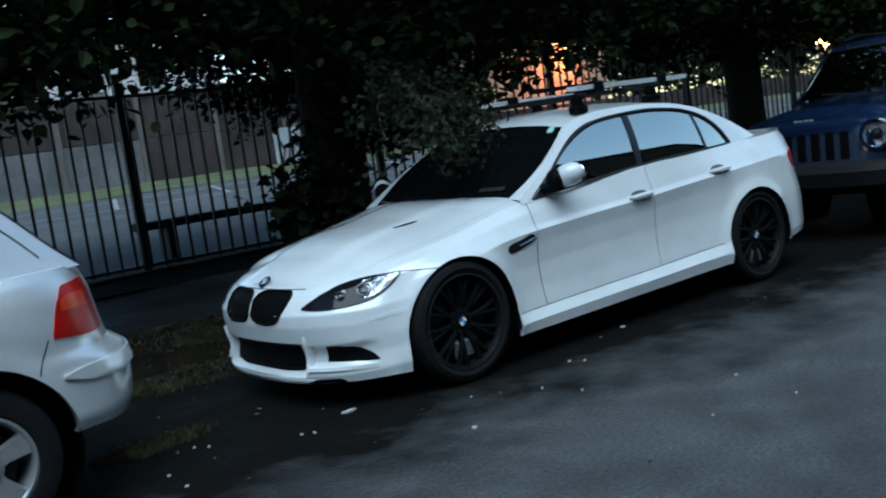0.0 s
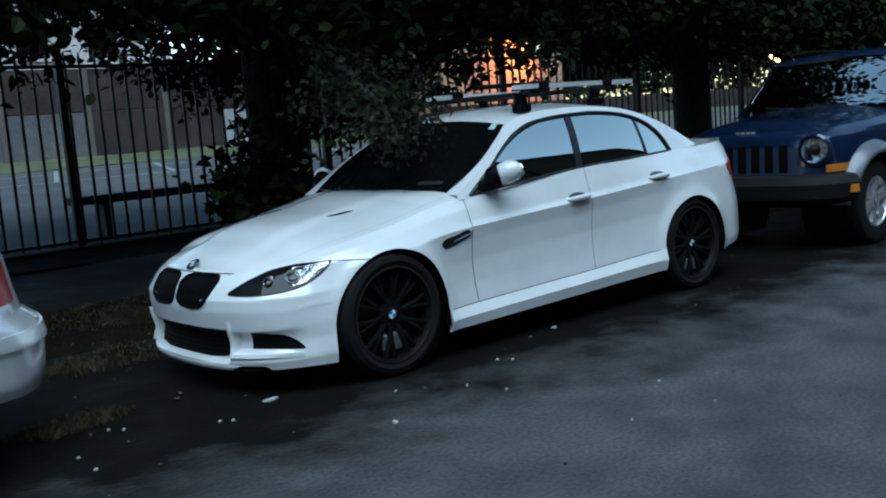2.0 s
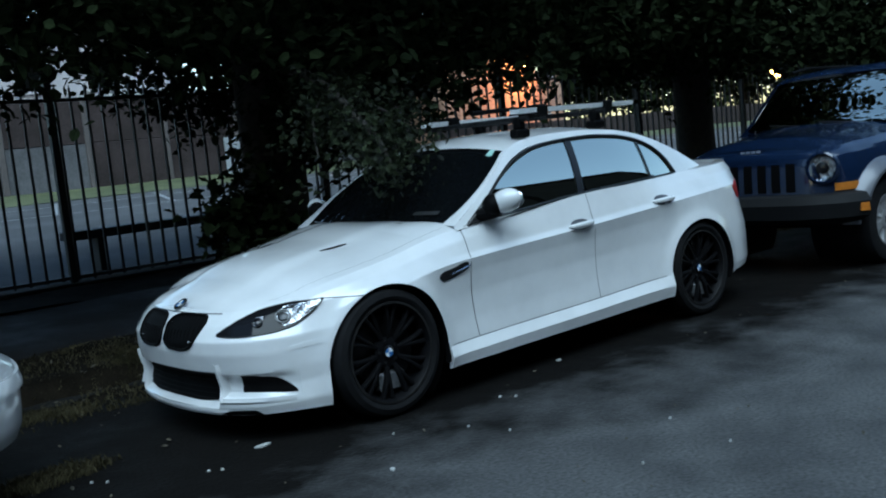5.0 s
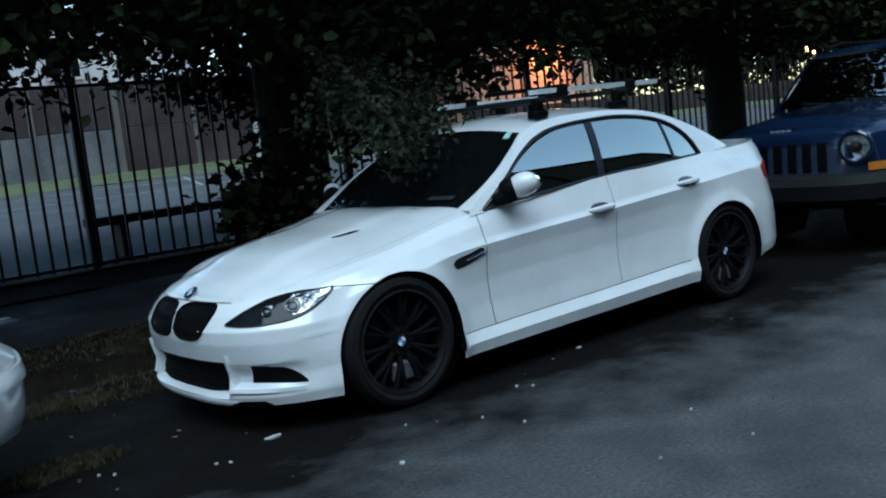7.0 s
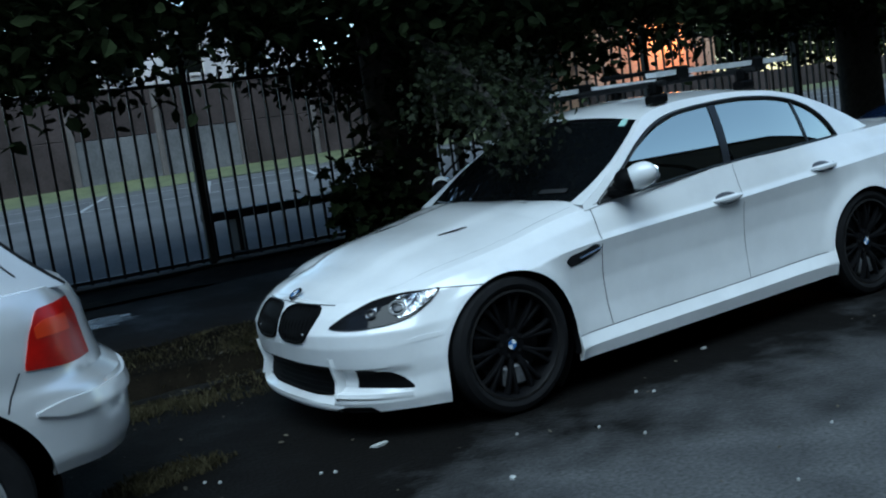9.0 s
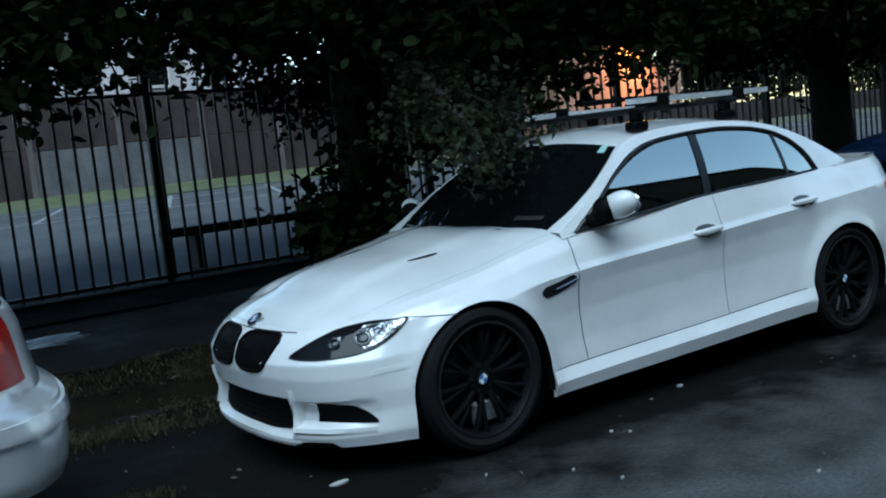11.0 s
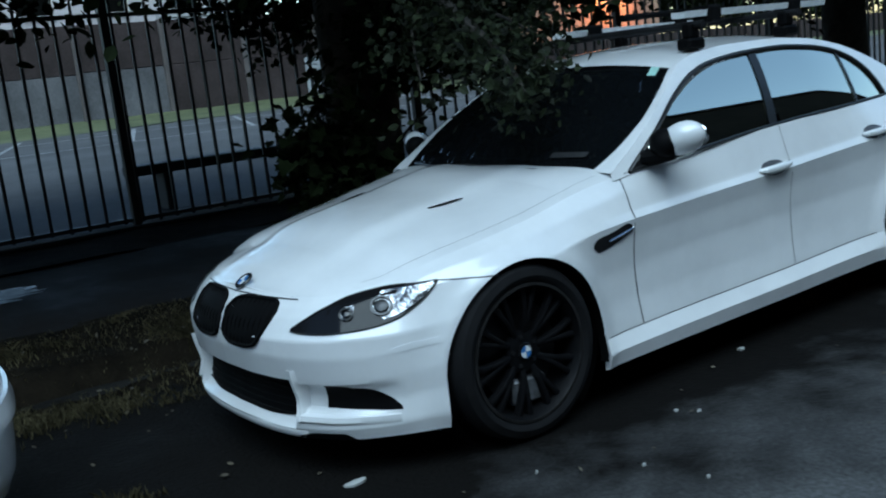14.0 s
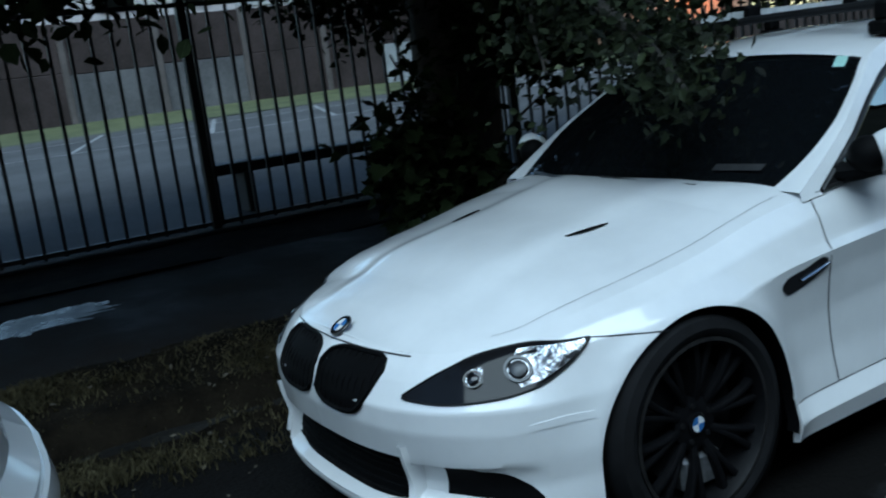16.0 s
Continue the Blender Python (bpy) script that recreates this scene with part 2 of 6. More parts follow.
def spline(xs, ys, t):
    """A smooth curve through keys, flat-ended, for one value or an array."""
    xs, ys, t = np.asarray(xs, float), np.asarray(ys, float), np.asarray(t, float)
    d = np.diff(ys) / np.diff(xs)
    m = np.r_[d[0], np.where(d[:-1] * d[1:] > 0, 2 * d[:-1] * d[1:] / (d[:-1] + d[1:] + 1e-12), 0.0), d[-1]]
    i = np.clip(np.searchsorted(xs, t) - 1, 0, len(xs) - 2)
    h = xs[i + 1] - xs[i]
    u = np.clip((t - xs[i]) / h, 0, 1)
    return (ys[i] * (1 + 2 * u) * (1 - u) ** 2 + h * m[i] * u * (1 - u) ** 2 + ys[i + 1] * u * u * (3 - 2 * u) + h * m[i + 1] * u * u * (u - 1))


class Shell:
    """The lower body of a car: a plan outline from the nose's middle along one side to the tail's middle, and a rising profile at each of its keys."""

    def __init__(self, plan, profiles, arches, flare=0.012):
        self.cache = {}
        px, py = np.array(plan, float).T
        chord = np.r_[0, np.cumsum(np.hypot(np.diff(px), np.diff(py)))]
        self.chord, self.arches, self.flare, self.dents = chord, arches, flare, []
        fine = np.linspace(0, chord[-1], 900)
        fx, fy = self._curve(chord, px, fine), self._curve(chord, py, fine)
        self.a, self.x, self.y = fine, fx, fy
        tx, ty = np.gradient(fx), np.gradient(fy)
        ln = np.hypot(tx, ty)
        self.nx, self.ny = ty / ln, -tx / ln
        self.ka = np.array([chord[k] for k, _ in profiles])
        self.pz = np.array([[z for z, _ in rows] for _, rows in profiles])
        self.pi = np.array([[i for _, i in rows] for _, rows in profiles])

    @staticmethod
    def _curve(s, v, t):
        m = np.gradient(v, s)
        i = np.clip(np.searchsorted(s, t) - 1, 0, len(s) - 2)
        h = s[i + 1] - s[i]
        u = (t - s[i]) / h
        return (v[i] * (1 + 2 * u) * (1 - u) ** 2 + h * m[i] * u * (1 - u) ** 2 + v[i + 1] * u * u * (3 - 2 * u) + h * m[i + 1] * u * u * (u - 1))

    def at_x(self, x):
        """Way along the outline at which the side passes x."""
        return float(np.interp(x, self.x, self.a))

    def column(self, a):
        key = round(float(a), 5)
        if key not in self.cache:
            self.cache[key] = self._column(a)
        return self.cache[key]

    def _column(self, a):
        z = np.array([spline(self.ka, self.pz[:, j], a) for j in range(self.pz.shape[1])])
        i = np.array([spline(self.ka, self.pi[:, j], a) for j in range(self.pi.shape[1])])
        return z, i

    def point(self, a, z, off=0.0, col=None):
        kz, ki = col or self.column(a)
        inset = float(np.interp(z, kz, ki)) - off
        x, y = float(np.interp(a, self.a, self.x)), float(np.interp(a, self.a, self.y))
        nx, ny = float(np.interp(a, self.a, self.nx)), float(np.interp(a, self.a, self.ny))
        for d0, d1, d2, d3, zl, zh, depth in self.dents:
            inset += depth * float(np.interp(a, (d0, d1, d2, d3), (0, 1, 1, 0))) * float(np.interp(z, (zl - 0.010, zl, zh, zh + 0.010), (0, 1, 1, 0)))
        for cx, cz, r in self.arches:
            d = math.hypot(x - cx, z - cz)
            inset -= self.flare * math.exp(-(((d - r) / 0.05) ** 2))
        return Vector((x + nx * inset, -(y + ny * inset), z))

    def floor(self, x, zb):
        for cx, cz, r in self.arches:
            if abs(x - cx) < r:
                zb = max(zb, cz + math.sqrt(r * r - (x - cx) ** 2))
        return zb

    def samples(self, step=0.03):
        out = list(np.arange(0, self.a[-1], step)) + [self.a[-1]]
        for cx, cz, r in self.arches:
            for k in range(49):
                out.append(self.at_x(cx - r * 1.0005 * math.cos(math.pi * k / 48)))
        for d0, d1, d2, d3, _, _, _ in self.dents:
            out += [d0, d1, d2, d3] + list(np.arange(max(d0, 0), d3, 0.012))
        out = sorted(v for v in out if v >= 0)
        return [v for i, v in enumerate(out) if i == 0 or v - out[i - 1] > 0.0008]

    def faces(self, per=3):
        """Quads of the near side as lists of points with their middle; those under the arches are left out."""
        cols = []
        for a in self.samples():
            col = self.column(a)
            kz = col[0]
            zs = [kz[0]]
            for z0, z1 in zip(kz, kz[1:]):
                zs += [z0 + (z1 - z0) * k / per for k in range(1, per + 1)]
            x = float(np.interp(a, self.a, self.x))
            lowest = self.floor(x, zs[0])
            cols.append([self.point(a, max(z, lowest), col=col) for z in zs])
        out = []
        for c0, c1 in zip(cols, cols[1:]):
            for j in range(len(c0) - 1):
                q = [c0[j], c1[j], c1[j + 1], c0[j + 1]]
                if (q[3] - q[0]).length < 1e-5 and (q[2] - q[1]).length < 1e-5:
                    continue
                out.append((q, sum(q, Vector()) / 4))
        self.top = [c[-1] for c in cols]
        return out


def mirrored(p):
    return Vector((p[0], -p[1], p[2]))


def quads_mesh(quads, both=False, flip=False):
    bm = bmesh.new()
    seen = {}

    def vert(p):
        key = (round(p[0], 4), round(p[1], 4), round(p[2], 4))
        if key not in seen:
            seen[key] = bm.verts.new(p)
        return seen[key]

    for q in quads:
        for side in ((q, list(reversed([mirrored(p) for p in q]))) if both else (q,)):
            vs = []
            for p in (reversed(side) if flip else side):
                v = vert(p)
                if v not in vs:
                    vs.append(v)
            if len(vs) > 2:
                try:
                    bm.faces.new(vs)
                except ValueError:
                    pass
    return bm


def patch(fn, a0, a1, low, high, na=24, nz=8, off=0.004, depth=0.012):
    """A closed thin plate on a surface fn(a, z, off) between two curves over a0..a1."""
    bm = bmesh.new()
    rows = []
    for k in range(na + 1):
        a = a0 + (a1 - a0) * k / na
        lo, hi = low(k / na), high(k / na)
        rows.append([(a, lo + (hi - lo) * j / nz) for j in range(nz + 1)])
    front = grid(bm, [[fn(a, z, off) for a, z in row] for row in rows])
    rim = [(0, j) for j in range(nz + 1)] + [(i, nz) for i in range(1, na + 1)] + [(na, j) for j in range(nz - 1, -1, -1)] + [(i, 0) for i in range(na - 1, 0, -1)]
    ring = [front[i][j] for i, j in rim]
    back = [bm.verts.new(fn(*rows[i][j], off - depth)) for i, j in rim]
    for k in range(len(ring)):
        j = (k + 1) % len(ring)
        try:
            bm.faces.new([ring[k], ring[j], back[j], back[k]])
        except ValueError:
            pass
    bmesh.ops.recalc_face_normals(bm, faces=bm.faces)
    return bm


def keyed(pairs):
    xs, ys = zip(*pairs)
    return lambda t: float(np.interp(t, xs, ys))


def smooth_keyed(pairs):
    xs, ys = zip(*pairs)
    return lambda t: float(spline(xs, ys, t))


def mirror_mesh(bm):
    for v in bm.verts:
        v.co.y = -v.co.y
    bmesh.ops.reverse_faces(bm, faces=bm.faces)
    return bm


def both_sides(make, name, mat, parent, label=""):
    """A part on the near side and its mirror image on the far side."""
    near = part(name, make(), mat, parent, label)
    far = part(name, mirror_mesh(make()), mat, parent, label)
    return near, far


def line_strip(points, width, normal_fn, off=0.0015):
    """A narrow dark joint along points."""
    bm = bmesh.new()
    rows = []
    for i, p in enumerate(points):
        d = (points[min(i + 1, len(points) - 1)] - points[max(i - 1, 0)]).normalized()
        n = normal_fn(p)
        s = d.cross(n).normalized() * width / 2
        rows.append([p + n * off - s, p + n * off + s])
    grid(bm, rows)
    return bm

# ---- ground, road, verge, walk and parking lot ----
KERB_Y, WALK_Y, PLINTH_Y, FENCE_Y, WALL_Y = 1.50, 2.10, 4.72, 4.87, 25.0


def sheet(name, x0, x1, y0, y1, zfn, nx, ny, mat, label, jitter=0.0):
    bm = bmesh.new()
    rows = []
    for j in range(ny + 1):
        y = y0 + (y1 - y0) * j / ny
        row = []
        for i in range(nx + 1):
            x = x0 + (x1 - x0) * i / nx
            row.append((x, y, zfn(x, y) + (jitter * noise.noise((x * 3.1, y * 3.1, 0.3)) + jitter * 0.5 * noise.noise((x * 9.0, y * 9.0, 4.0)) if jitter else 0)))
        rows.append(row)
    grid(bm, rows)
    bmesh.ops.recalc_face_normals(bm, faces=bm.faces)
    for f in bm.faces:
        if f.normal.z < 0:
            f.normal_flip()
    return tagged(finish(name, bm, mat, smooth=60), label, kind="structure")


bm = bmesh.new()
add_box(bm, (-900, -900, -0.40), (900, 900, -0.06))
tagged(finish("ground", bm, M_GROUND), "dark open ground reaching the horizon", kind="structure")
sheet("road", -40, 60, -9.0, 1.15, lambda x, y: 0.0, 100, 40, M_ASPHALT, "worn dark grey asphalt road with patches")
verge_z = lambda x, y: -0.02 + 0.02 * min(1, max(0, (y - 1.0) / 0.25)) + 0.12 * min(1, max(0, (y - KERB_Y + 0.12) / 0.12)) + 0.08 * min(1, max(0, (y - KERB_Y) / 0.6))
walk_z = lambda x, y: 0.20 + (y - WALK_Y) * 0.055
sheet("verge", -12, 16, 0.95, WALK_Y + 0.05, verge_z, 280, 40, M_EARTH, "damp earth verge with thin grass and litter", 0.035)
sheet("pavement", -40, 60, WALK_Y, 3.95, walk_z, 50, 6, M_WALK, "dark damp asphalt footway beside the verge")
sheet("fence_bed", -40, 60, 3.93, PLINTH_Y + 0.05, lambda x, y: walk_z(x, y) + 0.012, 200, 6, M_EARTH, "strip of dark ground along the fence", 0.03)
sheet("verge_far", -40, -12, 0.95, WALK_Y + 0.05, verge_z, 20, 30, M_EARTH, "damp earth verge further along the road")
sheet("verge_beyond", 16, 60, 0.95, WALK_Y + 0.05, verge_z, 20, 30, M_EARTH, "damp earth verge further along the road")
lot_z = lambda x, y: 0.40 + (y - 5.0) * 0.0365
sheet("parking_lot", -40, 90, 5.0, 21.2, lot_z, 40, 12, M_LOT, "pale grey asphalt parking lot rising gently behind the fence")
lawn_z = lambda x, y: lot_z(x, 21.2) + (y - 21.2) * 0.075
sheet("lawn_strip", -40, 90, 21.2, WALL_Y + 0.05, lawn_z, 60, 8, M_LAWN, "short green grass bank below the boundary wall", 0.05)
for k in range(14):
    x = -4 + 2.7 * k
    bm = bmesh.new()
    grid(bm, [[(x + u + 0.35 * t * 4.6, 15.8 + 4.6 * t, lot_z(0, 15.8 + 4.6 * t) + 0.005) for u in (0, 0.11)] for t in (0, 0.5, 1)])
    tagged(finish("parking_line", bm, M_LINE), "faded white painted parking bay line", kind="structure")
for y in (15.7, 18.9):
    bm = bmesh.new()
    grid(bm, [[(x, y + w, lot_z(0, y + w) + 0.006) for w in (0, 0.10)] for x in np.linspace(-6, 36, 30)])
    tagged(finish("parking_line", bm, M_LINE), "faded white line across the parking lot", kind="structure")

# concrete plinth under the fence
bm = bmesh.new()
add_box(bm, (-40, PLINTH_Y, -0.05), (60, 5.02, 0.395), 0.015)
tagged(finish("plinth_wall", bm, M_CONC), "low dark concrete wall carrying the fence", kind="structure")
bm = bmesh.new()
rows = []
for k in range(91):
    a = 2 * math.pi * k / 90
    r = 1 + 0.6 * noise.noise((math.cos(a) * 2, math.sin(a) * 2, 1.0)) + 0.45 * noise.noise((math.cos(a) * 6, math.sin(a) * 6, 3.0))
    x, y = -1.32 + 0.58 * r * math.cos(a), 3.26 + 0.21 * r * math.sin(a)
    rows.append((x, y, walk_z(x, y) + 0.004))
bm.faces.new([bm.verts.new(p) for p in rows[:-1]])
tagged(finish("water_puddle", bm, M_WATER), "shallow puddle on the footway mirroring the sky", kind="structure")

# ---- far boundary wall ----
wall = thing("boundary_wall", (10, WALL_Y, 1.0), "tall brown panelled boundary wall with concrete posts and pale coping", "wall", kind="structure")


def wall_part(name, lo, hi, mat, bevel=0.02, label=""):
    bm = bmesh.new()
    add_box(bm, lo, hi, bevel)
    for v in bm.verts:
        v.co -= Vector((10, WALL_Y, 1.0))
    return part(name, bm, mat, wall, label)


rng = random.Random(4)
x = -22.6
while x < 21.5:
    grey = (int((x + 22.6) / 2.6) % 5) in (0, 1, 3)
    z_mid = 2.62 + rng.uniform(-0.06, 0.06)
    wall_part("upper_panel", (x + 0.06, WALL_Y, z_mid), (x + 2.54, WALL_Y + 0.12, 3.98), M_PANEL)
    wall_part("lower_panel", (x + 0.06, WALL_Y + rng.uniform(-0.02, 0.02), 0.75), (x + 2.54, WALL_Y + 0.14, z_mid - 0.006), M_BLOCK if grey else M_PANEL, 0.02, "pale grey lower panel" if grey else "")
    wall_part("backing", (x, WALL_Y + 0.145, 0.75), (x + 2.6, WALL_Y + 0.20, 3.97), M_PANEL, 0.0)
    wall_part("post", (x - 0.09, WALL_Y - 0.08, 0.75), (x + 0.09, WALL_Y + 0.16, 4.02), M_POSTC)
    if 7 < x < 12:
        wall_part("coping", (x - 0.02, WALL_Y - 0.12, 4.03), (x + 2.58, WALL_Y + 0.22, 4.16), M_CAP, 0.02, "pale coping stone")
    x += 2.6
graf = wall_part("graffiti_panel", (13.25, WALL_Y - 0.10, 0.95), (14.85, WALL_Y - 0.02, 2.50), M_GRAFPANEL, 0.02, "pale panel with black sprayed scrawl")
bm = bmesh.new()
for pts in ([(0.15, 1.2), (0.35, 0.75), (0.2, 0.35)], [(0.45, 0.3), (0.6, 1.15), (0.85, 0.5), (1.05, 1.2)], [(0.3, 0.9), (0.75, 0.95), (1.25, 0.7)], [(1.15, 1.25), (1.3, 0.6), (1.1, 0.35)]):
    tube(bm, [(13.25 + u - 10, -0.112, 0.95 + w - 1.0) for u, w in pts], 0.045, 6)
part("scrawl", bm, M_GRAF, graf)

# ---- buildings beyond ----


def block(name, x0, x1, y, depth, z1, mat, label, windows=(), roof=True):
    house = thing(name, ((x0 + x1) / 2, y, 0.0), label, "building")
    c = Vector(((x0 + x1) / 2, y, 0))
    bm = bmesh.new()
    add_box(bm, (x0, y, -0.1), (x1, y + depth, z1))
    bmesh.ops.translate(bm, verts=bm.verts, vec=-c)
    part("wall", bm, mat, house)
    if roof:
        bm = bmesh.new()
        add_box(bm, (x0 - 0.3, y - 0.3, z1), (x1 + 0.3, y + depth + 0.3, z1 + 0.35), 0.05)
        bmesh.ops.translate(bm, verts=bm.verts, vec=-c)
        part("roof", bm, M_DARKFACADE, house)
    for wx, wz, ww, wh, mat2 in windows:
        win = new("window")
        win.parent = house
        bm = bmesh.new()
        for lo, hi in (((wx - 0.08, y - 0.07, wz - 0.08), (wx, y + 0.02, wz + wh + 0.08)), ((wx + ww, y - 0.07, wz - 0.08), (wx + ww + 0.08, y + 0.02, wz + wh + 0.08)),
                       ((wx, y - 0.07, wz + wh), (wx + ww, y + 0.02, wz + wh + 0.08)), ((wx - 0.05, y - 0.12, wz - 0.1), (wx + ww + 0.05, y + 0.02, wz))):
            add_box(bm, lo, hi)
        bmesh.ops.translate(bm, verts=bm.verts, vec=-c)
        part("window_frame", bm, M_PALE, win)
        bm = bmesh.new()
        add_box(bm, (wx, y - 0.03, wz), (wx + ww, y + 0.01, wz + wh))
        bmesh.ops.translate(bm, verts=bm.verts, vec=-c)
        part("pane", bm, mat2, win)
    return house


lit = block("lit_house", 27.5, 36.0, 29.5, 8.0, 7.2, M_BRICK, "brick house lit orange by a wall lamp", [(28.0, 5.2, 1.2, 1.5, M_GLASS), (34.0, 4.6, 1.2, 1.5, M_GLASS)])
block("pale_house", 4.0, 14.5, 31.0, 8.0, 7.0, M_PALE, "pale rendered house beyond the boundary wall", [(6 + 2.6 * k, 4.9, 1.2, 1.4, M_GLASS) for k in range(3)])
lamp = thing("wall_lamp", (33.2, 29.4, 5.0), "glowing orange wall lamp on the brick house", "lamp")
bm = bmesh.new()
bmesh.ops.create_uvsphere(bm, u_segments=12, v_segments=8, radius=0.16)
part("globe", bm, M_WARMGLOW, lamp)
bm = bmesh.new()
add_box(bm, (-0.06, 0.0, 0.12), (0.06, 0.12, 0.3), 0.01)
part("bracket", bm, M_IRON, lamp)
glow = new("wall_lamp_light", bpy.data.lights.new("wall_lamp_light", "SPOT"))
glow.data.energy, glow.data.color, glow.data.shadow_soft_size = 420.0, (1.0, 0.38, 0.12), 0.2
glow.data.spot_size, glow.data.spot_blend = radians(140), 0.6
glow.matrix_world = look((32.6, 28.3, 5.0), (32.3, 29.6, 4.2))
for x, y, z in ((53.0, 27.0, 4.0), (54.6, 27.5, 3.9)):
    street = thing("yellow_street_lamp", (x, y, 0.9), "small yellow lamp on a slender post far down the street", "street lamp", "distant lamps")
    bm = bmesh.new()
    bmesh.ops.create_uvsphere(bm, u_segments=10, v_segments=6, radius=0.17)
    bmesh.ops.translate(bm, verts=bm.verts, vec=(0, 0, z - 0.9))
    part("globe", bm, M_WARMGLOW, street)
    bm = bmesh.new()
    tube(bm, [(0, 0, -1.0), (0, 0, z - 1.0)], 0.05, 6)
    part("post", bm, M_IRON, street)
block("white_outbuilding", 38.5, 62.0, 27.5, 3.0, 1.98, M_PALE, "low white building beyond the far end of the lot", roof=False)

# plain dark frontage across the street, closing the place behind the camera
for x0, x1, h in ((-60, -22, 15.8), (-21.5, -8, 15.2), (-7.5, 5.5, 15.9), (6, 20, 15.4), (20.5, 60, 16.0)):
    block("street_house", x0, x1, -22.0, 7.0, h, M_DARKFACADE, "plain dark apartment house across the street")
sheet("far_pavement", -40, 60, -15.5, -9.0, lambda x, y: 0.12, 20, 4, M_WALK, "dark footway on the far side of the street")
low_wall = thing("low_boundary_wall", (36, 24.0, 0.9), "low grey boundary wall at the far end of the lot", "wall", kind="structure")
for k in range(14):
    bm = bmesh.new()
    add_box(bm, (-13.9 + 2.2 * k, 0, -0.3), (-11.76 + 2.2 * k, 0.2, 1.2), 0.02)
    part("wall_panel", bm, M_PANEL, low_wall)

# ---- wheels ----


def wheel(car, at, r, rim_r, width, style, side=-1):
    """One wheel under a car; its outer face is at at[1]."""
    cx, cy, cz = at
    s = -side
    hub = new("wheel")
    hub.parent = car
    hub.location = (cx, cy, cz)
    bm = bmesh.new()
    w = width
    lathe_y(bm, [(rim_r, 0.006 * s), (rim_r + 0.012, -0.006 * s), (r - 0.045, -0.012 * s), (r - 0.018, -0.002 * s), (r - 0.004, 0.025 * s), (r, 0.06 * s), (r, (w - 0.06) * s),
                 (r - 0.006, (w - 0.025) * s), (r - 0.03, w * s), (rim_r, (w - 0.01) * s)], 0, 0, 0, 56)
    bmesh.ops.recalc_face_normals(bm, faces=bm.faces)
    part("tyre", bm, M_RUBBER, hub)
    metal = M_RIMBLACK if style == "mesh" else M_ALLOY
    bm = bmesh.new()
    lathe_y(bm, [(rim_r + 0.003, 0.0), (rim_r - 0.008, -0.003 * s), (rim_r - 0.016, 0.010 * s), (rim_r - 0.022, 0.05 * s), (rim_r - 0.035, 0.12 * s), (rim_r - 0.03, (w - 0.02) * s)], 0, 0, 0, 56)
    if style == "mesh":
        for k in range(10):
            a = 2 * math.pi * k / 10 + 0.16
            for lean in (-0.12, 0.12):
                rows = []
                for f in (0.0, 0.25, 0.5, 0.75, 1.0):
                    rr = 0.060 + (rim_r - 0.072) * f
                    aa = a + lean * f ** 0.8
                    depth = 0.040 - 0.020 * f - 0.010 * math.sin(math.pi * f)
                    half = 0.0115 - 0.003 * math.sin(math.pi * f)
                    c, sn = math.cos(aa), math.sin(aa)
                    rows.append([(c * rr - sn * half * u, (depth + dy) * s, sn * rr + c * half * u) for u, dy in ((-1.2, 0.026), (-1, 0.003), (-0.5, 0.0), (0.5, 0.0), (1, 0.003), (1.2, 0.026))])
                grid(bm, rows)
        lathe_y(bm, [(0.082, 0.06 * s), (0.080, 0.042 * s), (0.060, 0.036 * s), (0.036, 0.036 * s), (0.0, 0.038 * s)], 0, 0, 0, 30)
    else:
        n = 5 if style == "five" else 6
        for k in range(n):
            a = 2 * math.pi * k / n + 0.32
            rows = []
            for f, half, y in ((0.05, 0.042, 0.020), (0.5 * rim_r, 0.036, 0.018), (0.85 * rim_r, 0.047, 0.010), (rim_r - 0.012, 0.060, 0.010)):
                c, sn = math.cos(a), math.sin(a)
                ring = []
                for u, dy in ((-1, 0.03), (-0.86, 0.0), (0.86, 0.0), (1, 0.03)):
                    ring.append((c * f - sn * half * u, (y + dy) * s, sn * f + c * half * u))
                rows.append(ring)
            grid(bm, rows)
        lathe_y(bm, [(0.088, 0.05 * s), (0.085, 0.018 * s), (0.070, 0.008 * s), (0.040, 0.006 * s), (0.0, 0.006 * s)], 0, 0, 0, 30)
    bmesh.ops.recalc_face_normals(bm, faces=bm.faces)
    rim = part("rim", bm, metal, hub)
    bm = bmesh.new()
    lathe_y(bm, [(rim_r * 0.72, 0.085 * s), (rim_r * 0.72, 0.075 * s), (0.06, 0.075 * s)], 0, 0, 0, 36)
    part("brake_disc", bm, M_STEEL, hub)
    bm = bmesh.new()
    lathe_y(bm, [(rim_r - 0.02, 0.135 * s), (0.0, 0.135 * s)], 0, 0, 0, 36)
    part("inner_barrel", bm, M_PLASTIC, hub)
    bm = bmesh.new()
    if style == "mesh":
        lathe_y(bm, [(0.034, 0.038 * s), (0.034, 0.030 * s), (0.030, 0.027 * s), (0.024, 0.0265 * s)], 0, 0, 0, 28)
        part("cap_ring", bm, M_GLOSSBLACK, rim)
        for q, mat in enumerate((M_WHITEENAMEL, M_BLUEENAMEL, M_WHITEENAMEL, M_BLUEENAMEL)):
            bm = bmesh.new()
            vs = [bm.verts.new((0, 0.0268 * s, 0))] + [bm.verts.new((0.024 * math.cos(q * math.pi / 2 + t * math.pi / 12), 0.0268 * s, 0.024 * math.sin(q * math.pi / 2 + t * math.pi / 12))) for t in range(7)]
            bm.faces.new(vs)
            part("cap_quarter", bm, mat, rim)
